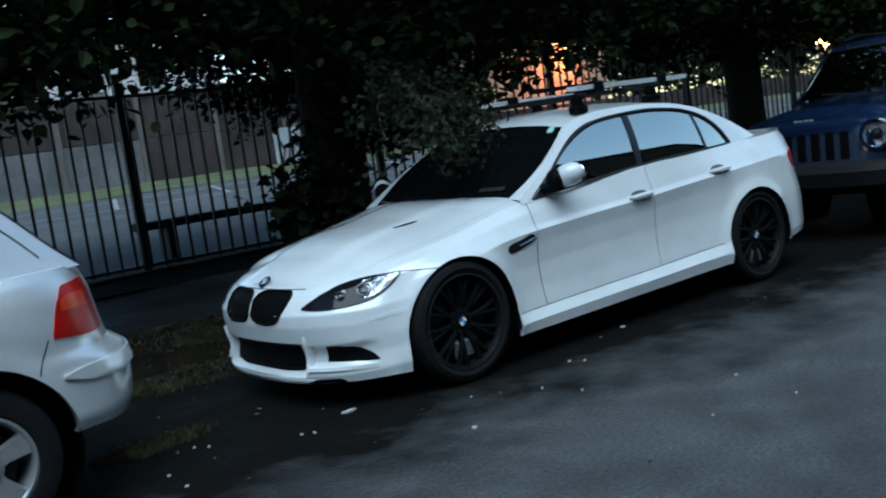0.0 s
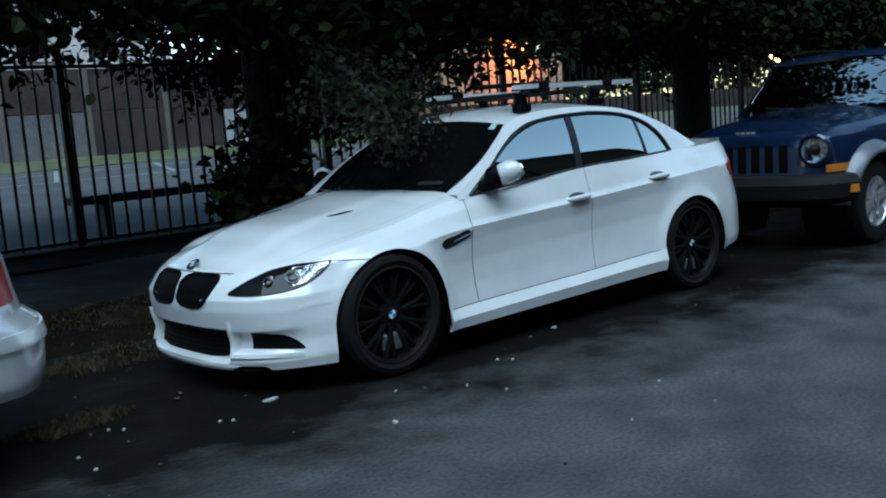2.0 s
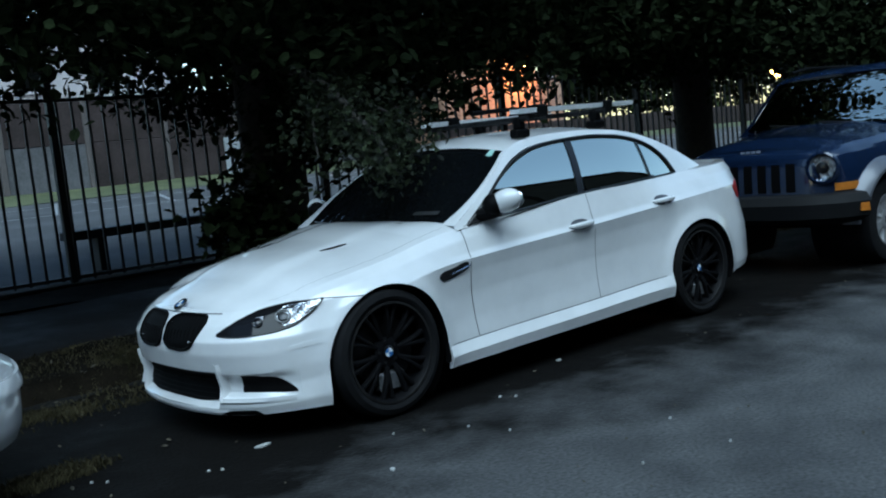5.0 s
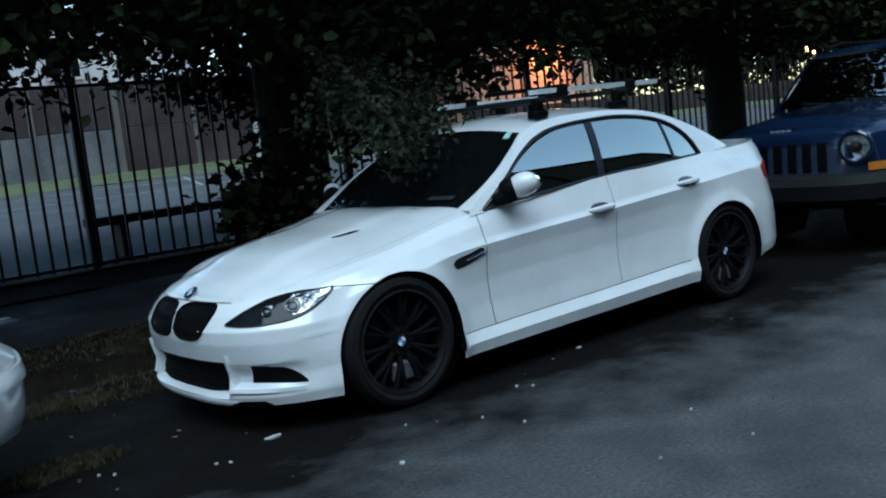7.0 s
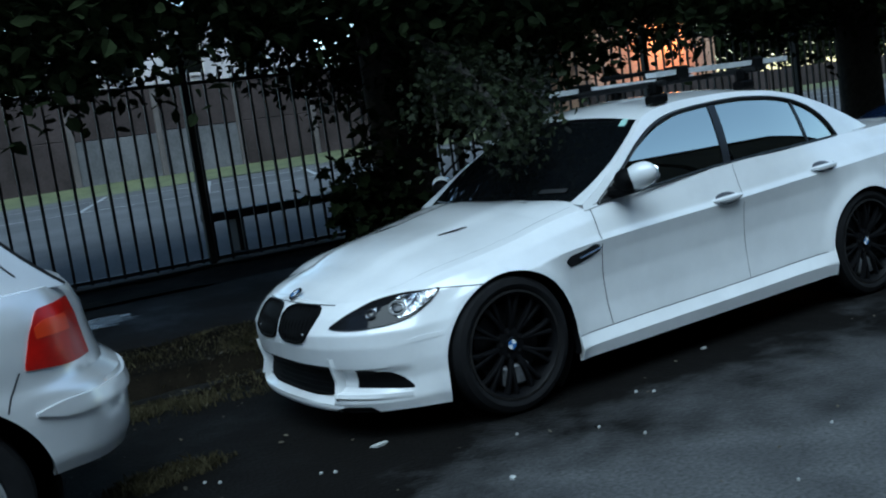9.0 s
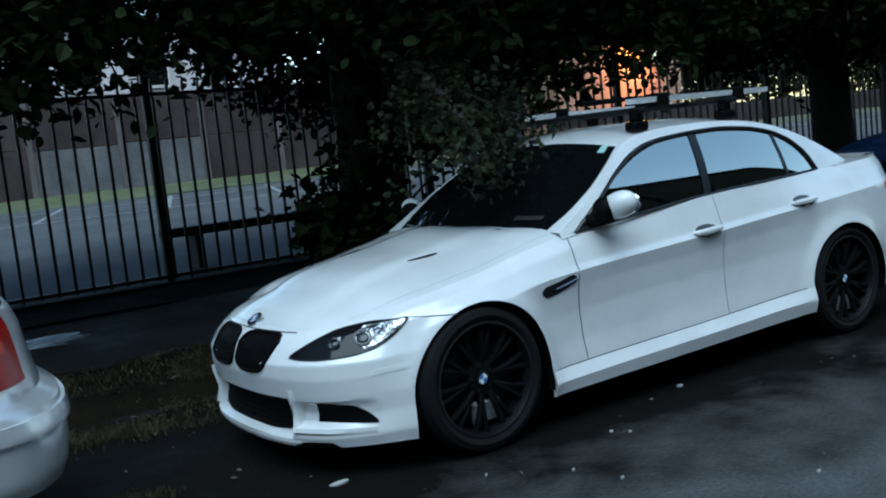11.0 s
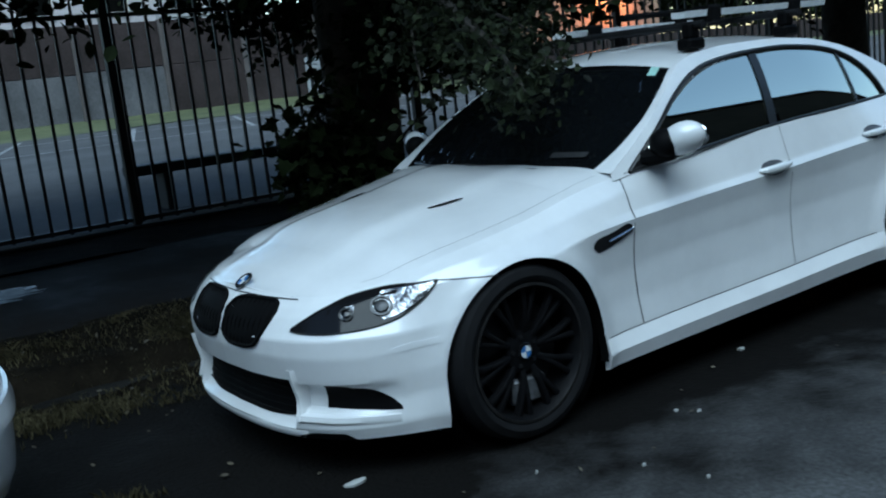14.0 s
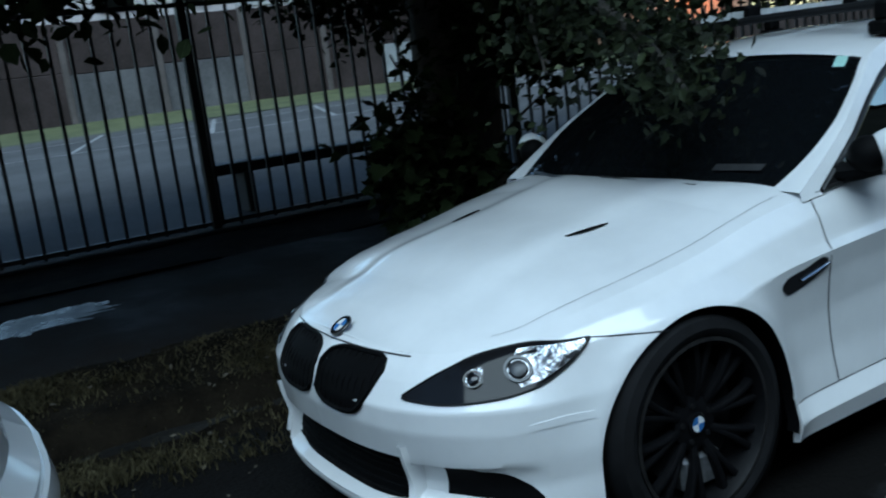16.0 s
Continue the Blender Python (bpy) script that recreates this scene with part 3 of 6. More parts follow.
        for k in range(5):
            a = 2 * math.pi * k / 5 + 0.5
            bm = bmesh.new()
            lathe_y(bm, [(0.009, 0.044 * s), (0.009, 0.032 * s), (0, 0.032 * s)], 0.056 * math.cos(a), 0, 0.056 * math.sin(a), 8)
            part("wheel_bolt", bm, M_STEEL, rim)
        # caliper whose pale colour stands for the glint on the spokes before it
        bm = bmesh.new()
        add_box(bm, (-0.06, min(0.045 * s, 0.1 * s), -rim_r * 0.80), (0.10, max(0.045 * s, 0.1 * s), -rim_r * 0.40), 0.012)
        part("brake_caliper", bm, M_CALIPER, hub, "brake caliper, pale to stand for a sky glint on the spokes")
        bm = bmesh.new()
        lathe_y(bm, [(rim_r + 0.004, 0.004 * s), (rim_r + 0.004, -0.004 * s), (rim_r - 0.007, -0.005 * s), (rim_r - 0.009, 0.004 * s)], 0, 0, 0, 56)
        part("rim_edge", bm, M_RIMLIP, rim, "dark grey rim edge")
    else:
        lathe_y(bm, [(0.040, 0.006 * s), (0.040, 0.001 * s), (0.034, -0.001 * s), (0.0, 0.0)], 0, 0, 0, 28)
        part("centre_cap", bm, M_STEEL, rim)
        bm = bmesh.new()
        lathe_y(bm, [(0.034, 0.0), (0.034, -0.003 * s), (0.028, -0.003 * s), (0.028, 0.0)], 0, 0, 0, 28)
        add_box(bm, (-0.018, min(-0.003 * s, 0.001 * s), -0.004), (0.018, max(-0.003 * s, 0.001 * s), 0.004))
        part("cap_mark", bm, M_ALU, rim)
    return hub


def wheel_well(car, cx, cz, r, y_out, y_in):
    bm = bmesh.new()
    n = 24
    rows = [[(cx + (r + 0.012) * math.cos(math.pi * (k - 4) / (n - 8)), y, cz + (r + 0.012) * math.sin(math.pi * (k - 4) / (n - 8))) for k in range(n + 1)] for y in (y_out, y_in)]
    grid(bm, rows)
    vs = [bm.verts.new(p) for p in rows[1]]
    bm.faces.new(vs)
    return part("wheel_well", bm, M_PLASTIC, car)


# ---- white sports sedan ----
SEDAN_PLAN = [(-0.800, 0), (-0.788, 0.25), (-0.745, 0.45), (-0.655, 0.62), (-0.50, 0.755), (-0.35, 0.832), (-0.10, 0.882), (0.15, 0.893), (0.45, 0.885),
              (0.80, 0.877), (1.57, 0.882), (2.20, 0.885), (2.48, 0.900), (2.78, 0.910), (3.10, 0.900), (3.38, 0.850), (3.58, 0.740), (3.70, 0.560), (3.77, 0.300), (3.79, 0)]
SEDAN_ROWS = [
    (0, [(0.124, 0.10), (0.132, 0.02), (0.175, 0.004), (0.29, 0.030), (0.355, 0.012), (0.44, 0.000), (0.50, 0.006), (0.55, 0.022), (0.585, 0.045), (0.615, 0.078), (0.640, 0.115)]),
    (2, [(0.128, 0.09), (0.136, 0.02), (0.180, 0.004), (0.28, 0.030), (0.355, 0.012), (0.44, 0.000), (0.505, 0.003), (0.54, 0.026), (0.575, 0.050), (0.605, 0.080), (0.635, 0.120)]),
    (4, [(0.138, 0.05), (0.144, 0.012), (0.19, 0.0), (0.28, 0.012), (0.36, 0.004), (0.44, 0.0), (0.510, 0.003), (0.545, 0.024), (0.595, 0.054), (0.635, 0.090), (0.668, 0.135)]),
    (5, [(0.140, 0.03), (0.146, 0.01), (0.20, 0.0), (0.30, 0.006), (0.38, 0.0), (0.46, 0.0), (0.525, 0.003), (0.58, 0.018), (0.65, 0.038), (0.685, 0.068), (0.712, 0.125)]),
    (6, [(0.150, 0.03), (0.156, 0.01), (0.20, 0.0), (0.30, 0.004), (0.39, 0.0), (0.48, 0.0), (0.58, 0.002), (0.645, 0.008), (0.68, 0.025), (0.725, 0.062), (0.758, 0.12)]),
    (7, [(0.155, 0.02), (0.160, 0.005), (0.20, 0.0), (0.30, 0.0), (0.40, 0.0), (0.50, 0.0), (0.61, 0.001), (0.67, 0.005), (0.70, 0.022), (0.755, 0.058), (0.800, 0.115)]),
    (8, [(0.160, 0.02), (0.166, -0.004), (0.222, -0.016), (0.283, 0.012), (0.40, 0.022), (0.52, 0.022), (0.64, 0.010), (0.712, 0.0), (0.742, 0.018), (0.805, 0.052), (0.862, 0.110)]),
    (9, [(0.163, 0.02), (0.169, -0.006), (0.230, -0.018), (0.290, 0.012), (0.40, 0.024), (0.54, 0.026), (0.66, 0.014), (0.733, 0.0), (0.760, 0.020), (0.840, 0.045), (0.908, 0.068)]),
    (10, [(0.176, 0.02), (0.182, -0.008), (0.250, -0.024), (0.310, 0.012), (0.42, 0.024), (0.56, 0.028), (0.69, 0.016), (0.770, 0.0), (0.798, 0.020), (0.88, 0.042), (0.963, 0.066)]),
    (11, [(0.186, 0.02), (0.192, -0.008), (0.266, -0.024), (0.330, 0.014), (0.44, 0.024), (0.58, 0.028), (0.72, 0.016), (0.805, 0.0), (0.834, 0.022), (0.91, 0.052), (0.990, 0.085)]),
    (12, [(0.190, 0.05), (0.196, 0.01), (0.27, -0.004), (0.345, 0.014), (0.45, 0.016), (0.58, 0.020), (0.73, 0.016), (0.822, 0.006), (0.850, 0.030), (0.92, 0.072), (0.998, 0.12)]),
    (13, [(0.200, 0.03), (0.206, 0.005), (0.29, 0.0), (0.37, 0.0), (0.47, 0.0), (0.58, 0.0), (0.72, 0.012), (0.840, 0.020), (0.868, 0.044), (0.94, 0.092), (1.004, 0.16)]),
    (14, [(0.230, 0.03), (0.240, 0.008), (0.30, 0.0), (0.38, 0.0), (0.47, 0.0), (0.58, 0.002), (0.72, 0.014), (0.858, 0.022), (0.885, 0.044), (0.955, 0.090), (1.012, 0.16)]),
    (15, [(0.255, 0.05), (0.265, 0.01), (0.31, 0.0), (0.39, 0.0), (0.49, 0.0), (0.58, 0.004), (0.72, 0.024), (0.872, 0.042), (0.90, 0.060), (0.965, 0.090), (1.022, 0.14)]),
    (17, [(0.26, 0.08), (0.27, 0.02), (0.32, 0.0), (0.40, 0.0), (0.50, 0.0), (0.60, 0.012), (0.74, 0.050), (0.89, 0.070), (0.93, 0.078), (0.99, 0.088), (1.032, 0.11)]),
    (19, [(0.26, 0.10), (0.27, 0.02), (0.32, 0.0), (0.40, 0.0), (0.50, 0.0), (0.60, 0.020), (0.75, 0.060), (0.90, 0.080), (0.95, 0.085), (1.00, 0.092), (1.036, 0.11)]),
]
F_ARCH, R_ARCH = (0.026, 0.316, 0.366), (2.762, 0.318, 0.356)
sedan = thing("sports_sedan", (0, 0, 0), "white four-door sports sedan with black wheels parked at the roadside", "car")
shell = Shell(SEDAN_PLAN, SEDAN_ROWS, [F_ARCH, R_ARCH], 0.020)


def outline_a(y):
    """Way along the nose at which the outline is y from the middle."""
    return float(np.interp(y, shell.y[:260], shell.a[:260]))


shell.dents = [(-1.0, -0.9, outline_a(0.432), outline_a(0.440), 0.186, 0.338, 0.040),
               (outline_a(0.462), outline_a(0.476), outline_a(0.60), outline_a(0.775), 0.238, 0.328, 0.036)]
sill_line = smooth_keyed([(0.3, 0.278), (0.8, 0.292), (1.57, 0.312), (2.5, 0.345)])
panels = {}
for q, c in shell.faces(6):
    x, z = c.x, c.z
    if x < -0.09 and z < 0.652 or x < -0.36:
        key = "front_bumper"
    elif x < 0.64 and z < sill_line(max(x, 0.3)) and x > 0.3 or (0.64 <= x < 2.46 and z < sill_line(x)):
        key = "side_skirt"
    elif x < 0.64:
        key = "front_wing"
    elif x < 1.685:
        key = "front_door"
    elif x < 2.50 - 0.0 and not (x > 2.30 and (x - R_ARCH[0]) ** 2 + (z - R_ARCH[1]) ** 2 < 0.46 ** 2):
        key = "rear_door"
    elif x > 3.05 and z < 0.60:
        key = "rear_bumper"
    else:
        key = "rear_wing"
    panels.setdefault(key, []).append(q)
doors = {}
for key, quads in panels.items():
    if key in ("front_bumper", "rear_bumper"):
        part(key, quads_mesh(quads, both=True), M_WHITE, sedan)
    else:
        doors[key] = part(key, quads_mesh(quads), M_WHITE, sedan)
        part(key, mirror_mesh(quads_mesh(quads)), M_WHITE, sedan)

# arch lips and wells
for cx, cz, r in (F_ARCH, R_ARCH):
    def lip(cx=cx, cz=cz, r=r):
        bm = bmesh.new()
        rows = []
        for k in range(41):
            t = math.pi * (-0.10 + 1.2 * k / 40)
            x, z = cx - r * math.cos(t), max(cz + r * math.sin(t), 0.17)
            p = shell.point(shell.at_x(x), z)
            rows.append([p + Vector((0, 0.0, 0)), p + Vector((0, 0.045, 0))])
        grid(bm, rows)
        return bm
    both_sides(lip, "arch_lip", M_PLASTIC, sedan)
    for y in (-0.84, 0.84):
        wheel_well(sedan, cx, cz, r, y, y * 0.55)

# bonnet and boot lid between the shoulder lines
tops = shell.top
left = [p for p in tops if p.x <= 0.74]
CROWN = [(-0.80, 0.000), (-0.66, 0.012), (-0.55, 0.055), (-0.40, 0.072), (-0.20, 0.078), (0.13, 0.072), (0.45, 0.064), (0.74, 0.034)]
crown = smooth_keyed(CROWN)


def bonnet_point(p, s):
    y = p.y * s
    bulge = 0.014 * max(0.0, min(1.0, (0.40 - abs(y)) / 0.10)) * max(0.0, min(1.0, (p.x + 0.66) / 0.25))
    c = crown(p.x)
    rear = max(0.0, (p.x - 0.40) / 0.34)
    return Vector((p.x - 0.075 * rear ** 2 * (1 - s * s), y, p.z + c * (1 - abs(s) ** (2.4 + 6.0 * rear)) + bulge * (1 - rear)))


bm = bmesh.new()
grid(bm, [[bonnet_point(p, -1 + 2 * k / 40) for k in range(41)] for p in left])
bmesh.ops.recalc_face_normals(bm, faces=bm.faces)
bonnet = part("bonnet", bm, M_WHITE, sedan, smooth=50)
right = [p for p in tops if p.x >= 2.95]
bm = bmesh.new()
grid(bm, [[Vector((p.x, p.y * (-1 + 2 * k / 24), p.z + 0.020 * (1 - (1 - 2 * k / 24) ** 2) * min(1, (3.79 - p.x) / 0.2 + 0.2))) for k in range(25)] for p in right])
bmesh.ops.recalc_face_normals(bm, faces=bm.faces)
boot = part("boot_lid", bm, M_WHITE, sedan)
bm = bmesh.new()
rows = []
for k in range(31):
    y = -0.62 + 1.24 * k / 30
    x = 3.60 - 0.10 * (y / 0.62) ** 2
    rows.append([(x - 0.12, y, 1.030), (x - 0.04, y, 1.041), (x + 0.02, y, 1.046), (x + 0.045, y, 1.044), (x + 0.05, y, 1.036), (x + 0.03, y, 1.01)])
grid(bm, rows)
part("boot_lip", bm, M_WHITE, boot)

# underbody, so that nothing shows through
bm = bmesh.new()
add_box(bm, (-0.66, -0.52, 0.19), (3.60, 0.52, 0.62), 0.05)
add_box(bm, (0.40, -0.80, 0.185), (2.38, 0.80, 0.60), 0.02)
part("underbody", bm, M_PLASTIC, sedan)

# cabin
RAIL = [(0.56, 0.880), (0.74, 0.988), (0.90, 1.092), (1.08, 1.205), (1.24, 1.297), (1.40, 1.337), (1.65, 1.358), (1.95, 1.362), (2.25, 1.345), (2.50, 1.302), (2.72, 1.232), (2.90, 1.158), (3.08, 1.075), (3.20, 1.020)]
rail = smooth_keyed(RAIL)
GLASS_TOP = [(0.685, 0.905), (0.80, 0.985), (0.95, 1.085), (1.10, 1.175), (1.25, 1.245), (1.40, 1.288), (1.55, 1.308), (1.75, 1.322), (1.99, 1.328), (2.25, 1.312), (2.42, 1.282), (2.55, 1.235), (2.65, 1.165), (2.71, 1.080), (2.735, 1.010)]
glass_top = smooth_keyed(GLASS_TOP)
belt = smooth_keyed([(0.56, 0.880), (0.685, 0.897), (1.10, 0.930), (1.72, 0.972), (2.35, 0.992), (2.735, 1.002), (3.20, 1.014)])


def side_y(x, z):
    t = z - 0.95
    taper = 0.10 * max(0.0, (x - 2.1) / 0.9) ** 2 + 0.055 * max(0.0, (0.9 - x) / 0.4)
    return 0.815 - 0.36 * t - 0.50 * t * abs(t) - taper


def side_point(x, z, off=0.0):
    return Vector((x, -(side_y(x, z) + off), z))


bm_quads = []
xs = sorted(set(list(np.arange(0.60, 3.201, 0.03)) + [k for k, _ in GLASS_TOP] + [3.20]))
for x0, x1 in zip(xs, xs[1:]):
    def lowest(x):
        return max(belt(x), glass_top(x)) if 0.685 <= x <= 2.735 else belt(x) - 0.01
    mid = (x0 + x1) / 2
    inside = 0.685 <= mid <= 2.735
    for j in range(4):
        pts = []
        for x, f in ((x0, j / 4), (x1, j / 4), (x1, (j + 1) / 4), (x0, (j + 1) / 4)):
            lo = (max(belt(x), glass_top(min(max(x, 0.685), 2.735))) if inside else belt(x) - 0.01)
            pts.append(side_point(x, lo + (max(rail(x), lo + 0.004) - lo) * f))
        bm_quads.append(pts)
part("side_frame", quads_mesh(bm_quads), M_WHITE, sedan)
part("side_frame", mirror_mesh(quads_mesh(bm_quads)), M_WHITE, sedan)

roof_rows = []
for x in np.linspace(1.20, 2.74, 40):
    e = side_y(x, rail(x))
    roof_rows.append([(x - 0.05 * (1 - s * s) * max(0, (1.5 - x) / 0.3), e * s, rail(x) + 0.052 * (1 - abs(s) ** 2.3)) for s in np.linspace(-1, 1, 25)])
bm = bmesh.new()
grid(bm, roof_rows)
bmesh.ops.recalc_face_normals(bm, faces=bm.faces)
part("roof", bm, M_WHITE, sedan)


def screen(x0, x1, bow0, bow1, inset, name, mat, n=20):
    bm = bmesh.new()
    rows = []
    for t in np.linspace(0, 1, 16):
        x = x0 + (x1 - x0) * t
        e = side_y(x, rail(x)) - inset - (0.085 * (1 - t) ** 3 if x1 > x0 and x0 < 1 else 0.0)
        bow = bow0 + (bow1 - bow0) * t
        rows.append([(x - bow * (1 - s * s), e * s, rail(x) + 0.004 + 0.03 * (1 - s * s) * t) for s in np.linspace(-1, 1, n + 1)])
    grid(bm, rows)
    bmesh.ops.recalc_face_normals(bm, faces=bm.faces)
    return part(name, bm, mat, sedan)


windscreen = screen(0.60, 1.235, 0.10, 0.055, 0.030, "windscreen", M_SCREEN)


def pillar():
    """The white foot of the windscreen pillar, broadening towards the wing."""
    bm = bmesh.new()
    rows = []
    for t in np.linspace(0, 1, 16):
        x = 0.60 + 0.635 * t
        e = side_y(x, rail(x))
        wide = 0.034 + 0.085 * (1 - t) ** 3
        rows.append([(x, -(e - wide * f), rail(x) + 0.004 * math.sin(math.pi * min(f, 0.75)) + 0.001) for f in (0.0, 0.2, 0.45, 0.75, 1.0)])
    grid(bm, rows)
    bmesh.ops.recalc_face_normals(bm, faces=bm.faces)
    return bm


both_sides(pillar, "screen_pillar", M_WHITE, sedan)
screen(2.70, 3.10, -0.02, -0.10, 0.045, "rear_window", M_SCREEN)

# dark cabin floor and dashboard behind the glass
bm = bmesh.new()
add_box(bm, (0.66, -0.70, 0.62), (3.05, 0.70, 0.90), 0.02)
add_box(bm, (0.66, -0.66, 0.84), (1.02, 0.66, 0.93), 0.02)
part("cabin_lining", bm, M_PLASTIC, sedan)

# windows and black surrounds
for name, xa, xb in (("front_door_window", 0.70, 1.660), ("rear_door_window", 1.735, 2.400), ("quarter_window", 2.425, 2.728)):
    def pane(xa=xa, xb=xb):
        lo = lambda t: belt(xa + (xb - xa) * t) + 0.010
        hi = lambda t: max(glass_top(xa + (xb - xa) * t) - 0.016, belt(xa + (xb - xa) * t) + 0.014)
        lean = 0.115 if name == "front_door_window" else (0.05 if name == "rear_door_window" else 0.0)
        fn = lambda a, z, off: side_point(a + (lean * max(0.0, a - xa) / (xb - xa)) * (z - 0.97) / 0.35, z, off)
        return patch(fn, xa, xb, lo, hi, 28, 8, -0.008, 0.004)
    both_sides(pane, name, M_GLASS, sedan)


def surround():
    bm = bmesh.new()
    pts = [(x, glass_top(x) - 0.011) for x in np.linspace(0.69, 2.733, 60)]
    low = [(x, belt(x) + 0.004) for x in np.linspace(2.733, 0.69, 60)]
    for run, w in ((pts, 0.009), (low, 0.007)):
        tube(bm, [side_point(x, z, 0.002) for x, z in run], w, 8)
    for x0, x1, w in ((1.665, 1.785, 0.030), (2.405, 2.455, 0.011)):
        a, b = (x0 + 0.0, belt(x0)), (x1, glass_top(x1) - 0.005)
        row = []
        for t in np.linspace(0, 1, 8):
            x, z = a[0] + (b[0] - a[0]) * t, a[1] + (b[1] - a[1]) * t
            row.append([side_point(x - w, z, -0.002), side_point(x + w, z, -0.002)])
        grid(bm, row)
    return bm


both_sides(surround, "window_trim", M_TRIM, sedan)


def a_corner():
    lo = lambda t: belt(0.66 + 0.30 * t) + 0.002
    hi = lambda t: max(min(glass_top(max(0.66 + 0.30 * t, 0.686)), 1.02 - 0.10 * t) - 0.01, belt(0.66 + 0.30 * t) + 0.004)
    return patch(lambda a, z, off: side_point(a, z, off), 0.66, 0.96, lo, hi, 14, 4, 0.001, 0.004)


both_sides(a_corner, "mirror_corner", M_TRIM, sedan)

# door mirrors
for side in (-1, 1):
    mirror = new("door_mirror")
    mirror.parent = sedan
    mirror.location = (0.840, side * 0.84, 0.938)
    bm = bmesh.new()
    bmesh.ops.create_uvsphere(bm, u_segments=24, v_segments=14, radius=1)
    for v in bm.verts:
        x, y, z = v.co
        x = max(x, -1) if x < 0 else x * 0.55
        v.co = Vector((0.02 + x * 0.075 + 0.035 * (y * side + 1) / 2, side * 0.098 + y * 0.090, 0.072 + z * 0.068 + 0.014 * y * side))
    part("housing", bm, M_WHITE, mirror, "white mirror housing")
    bm = bmesh.new()
    bmesh.ops.create_uvsphere(bm, u_segments=20, v_segments=12, radius=1)
    for v in bm.verts:
        x, y, z = v.co
        v.co = Vector((-0.012 + x * 0.062, side * 0.042 + y * 0.066, 0.058 + z * 0.060))
    part("mirror_back", bm, M_PLASTIC, mirror)
    bm = bmesh.new()
    bmesh.ops.create_uvsphere(bm, u_segments=20, v_segments=12, radius=1)
    for v in bm.verts:
        v.co = Vector((0.068 + v.co.x * 0.012 + 0.03 * (v.co.y * side + 1) / 2, side * 0.098 + v.co.y * 0.078, 0.074 + v.co.z * 0.055))
    part("mirror_glass", bm, M_CHROME, mirror)
    bm = bmesh.new()
    tube(bm, [(-0.05, -side * 0.05, 0.0), (-0.03, side * 0.01, 0.005), (0.01, side * 0.07, 0.015)], [0.036, 0.032, 0.026], 10)
    part("mirror_arm", bm, M_PLASTIC, mirror)

# door handles
for x, z in ((1.56, 0.792), (2.40, 0.850)):
    def handle(x=x, z=z):
        bm = bmesh.new()
        pts = [shell.point(shell.at_x(x + dx), z + 0.05 * dx, off) for dx, off in ((-0.105, 0.002), (-0.085, 0.024), (-0.03, 0.034), (0.04, 0.034), (0.085, 0.026), (0.105, 0.002))]
        tube(bm, pts, [0.008, 0.015, 0.017, 0.017, 0.015, 0.008], 8)
        return bm

    # flat plate round the handle; the hollow's shade is put into its grey
    def cup(x=x, z=z):
        fn = lambda a, zz, off: shell.point(a, zz, off)
        return patch(fn, shell.at_x(x - 0.085), shell.at_x(x + 0.085), lambda t: z - 0.035 * math.sqrt(max(0, 1 - (2 * t - 1) ** 2)) - 0.001, lambda t: z + 0.030 * math.sqrt(max(0, 1 - (2 * t - 1) ** 2)) + 0.001, 16, 4, 0.0012, 0.004)
    both_sides(handle, "door_handle", M_WHITE, sedan)
    both_sides(cup, "handle_cup_shade", M_FLARE, sedan)


def skirt_fn(a, z, off):
    return shell.point(a, z, off)


# kidney grilles
for side in (-1, 1):
    grille = new("kidney_grille")
    grille.parent = sedan
    a0, a1 = 0.020, 0.352
    hi = smooth_keyed([(0, 0.575), (0.06, 0.607), (0.25, 0.622), (0.6, 0.624), (0.88, 0.622), (0.97, 0.614), (1, 0.595)])
    lo = smooth_keyed([(0, 0.500), (0.06, 0.478), (0.22, 0.462), (0.5, 0.460), (0.70, 0.468), (0.84, 0.496), (0.94, 0.548), (1, 0.590)])
    bm = patch(skirt_fn, a0, a1, lo, hi, 24, 8, 0.002, 0.01)
    if side > 0:
        mirror_mesh(bm)
    part("grille_back", bm, M_PLASTIC, grille)
    bm = bmesh.new()
    loop = [(t, hi(t)) for t in np.linspace(0, 1, 25)] + [(t, lo(t)) for t in np.linspace(1, 0, 25)]
    tube(bm, [shell.point(a0 + (a1 - a0) * t, z, 0.004) for t, z in loop + loop[:1]], 0.008, 6)
    if side > 0:
        mirror_mesh(bm)
    part("grille_frame", bm, M_PLASTIC, grille, "black grille frame")
    for k in range(1, 10):
        t = k / 10
        bm = bmesh.new()
        tube(bm, [shell.point(a0 + (a1 - a0) * t, lo(t) + (hi(t) - lo(t)) * f, 0.005) for f in (0.02, 0.5, 0.98)], 0.003, 5)
        if side > 0:
            mirror_mesh(bm)
        part("grille_slat", bm, M_PLASTIC, grille)

# intakes in the bumper
intake = new("lower_intake")
intake.parent = sedan
LOW_W = outline_a(0.431)


def low_fn(a, z, off):
    p = shell.point(abs(a), z, off)
    return p if a >= 0 else mirrored(p)


bm = patch(low_fn, -LOW_W, LOW_W, smooth_keyed([(0, 0.235), (0.05, 0.215), (0.2, 0.194), (0.5, 0.188), (0.8, 0.194), (0.95, 0.205), (1, 0.215)]),
           smooth_keyed([(0, 0.338), (0.06, 0.342), (0.5, 0.342), (0.94, 0.342), (1, 0.338)]), 48, 8, 0.003, 0.02)
part("intake_mesh", bm, M_PLASTIC, intake)
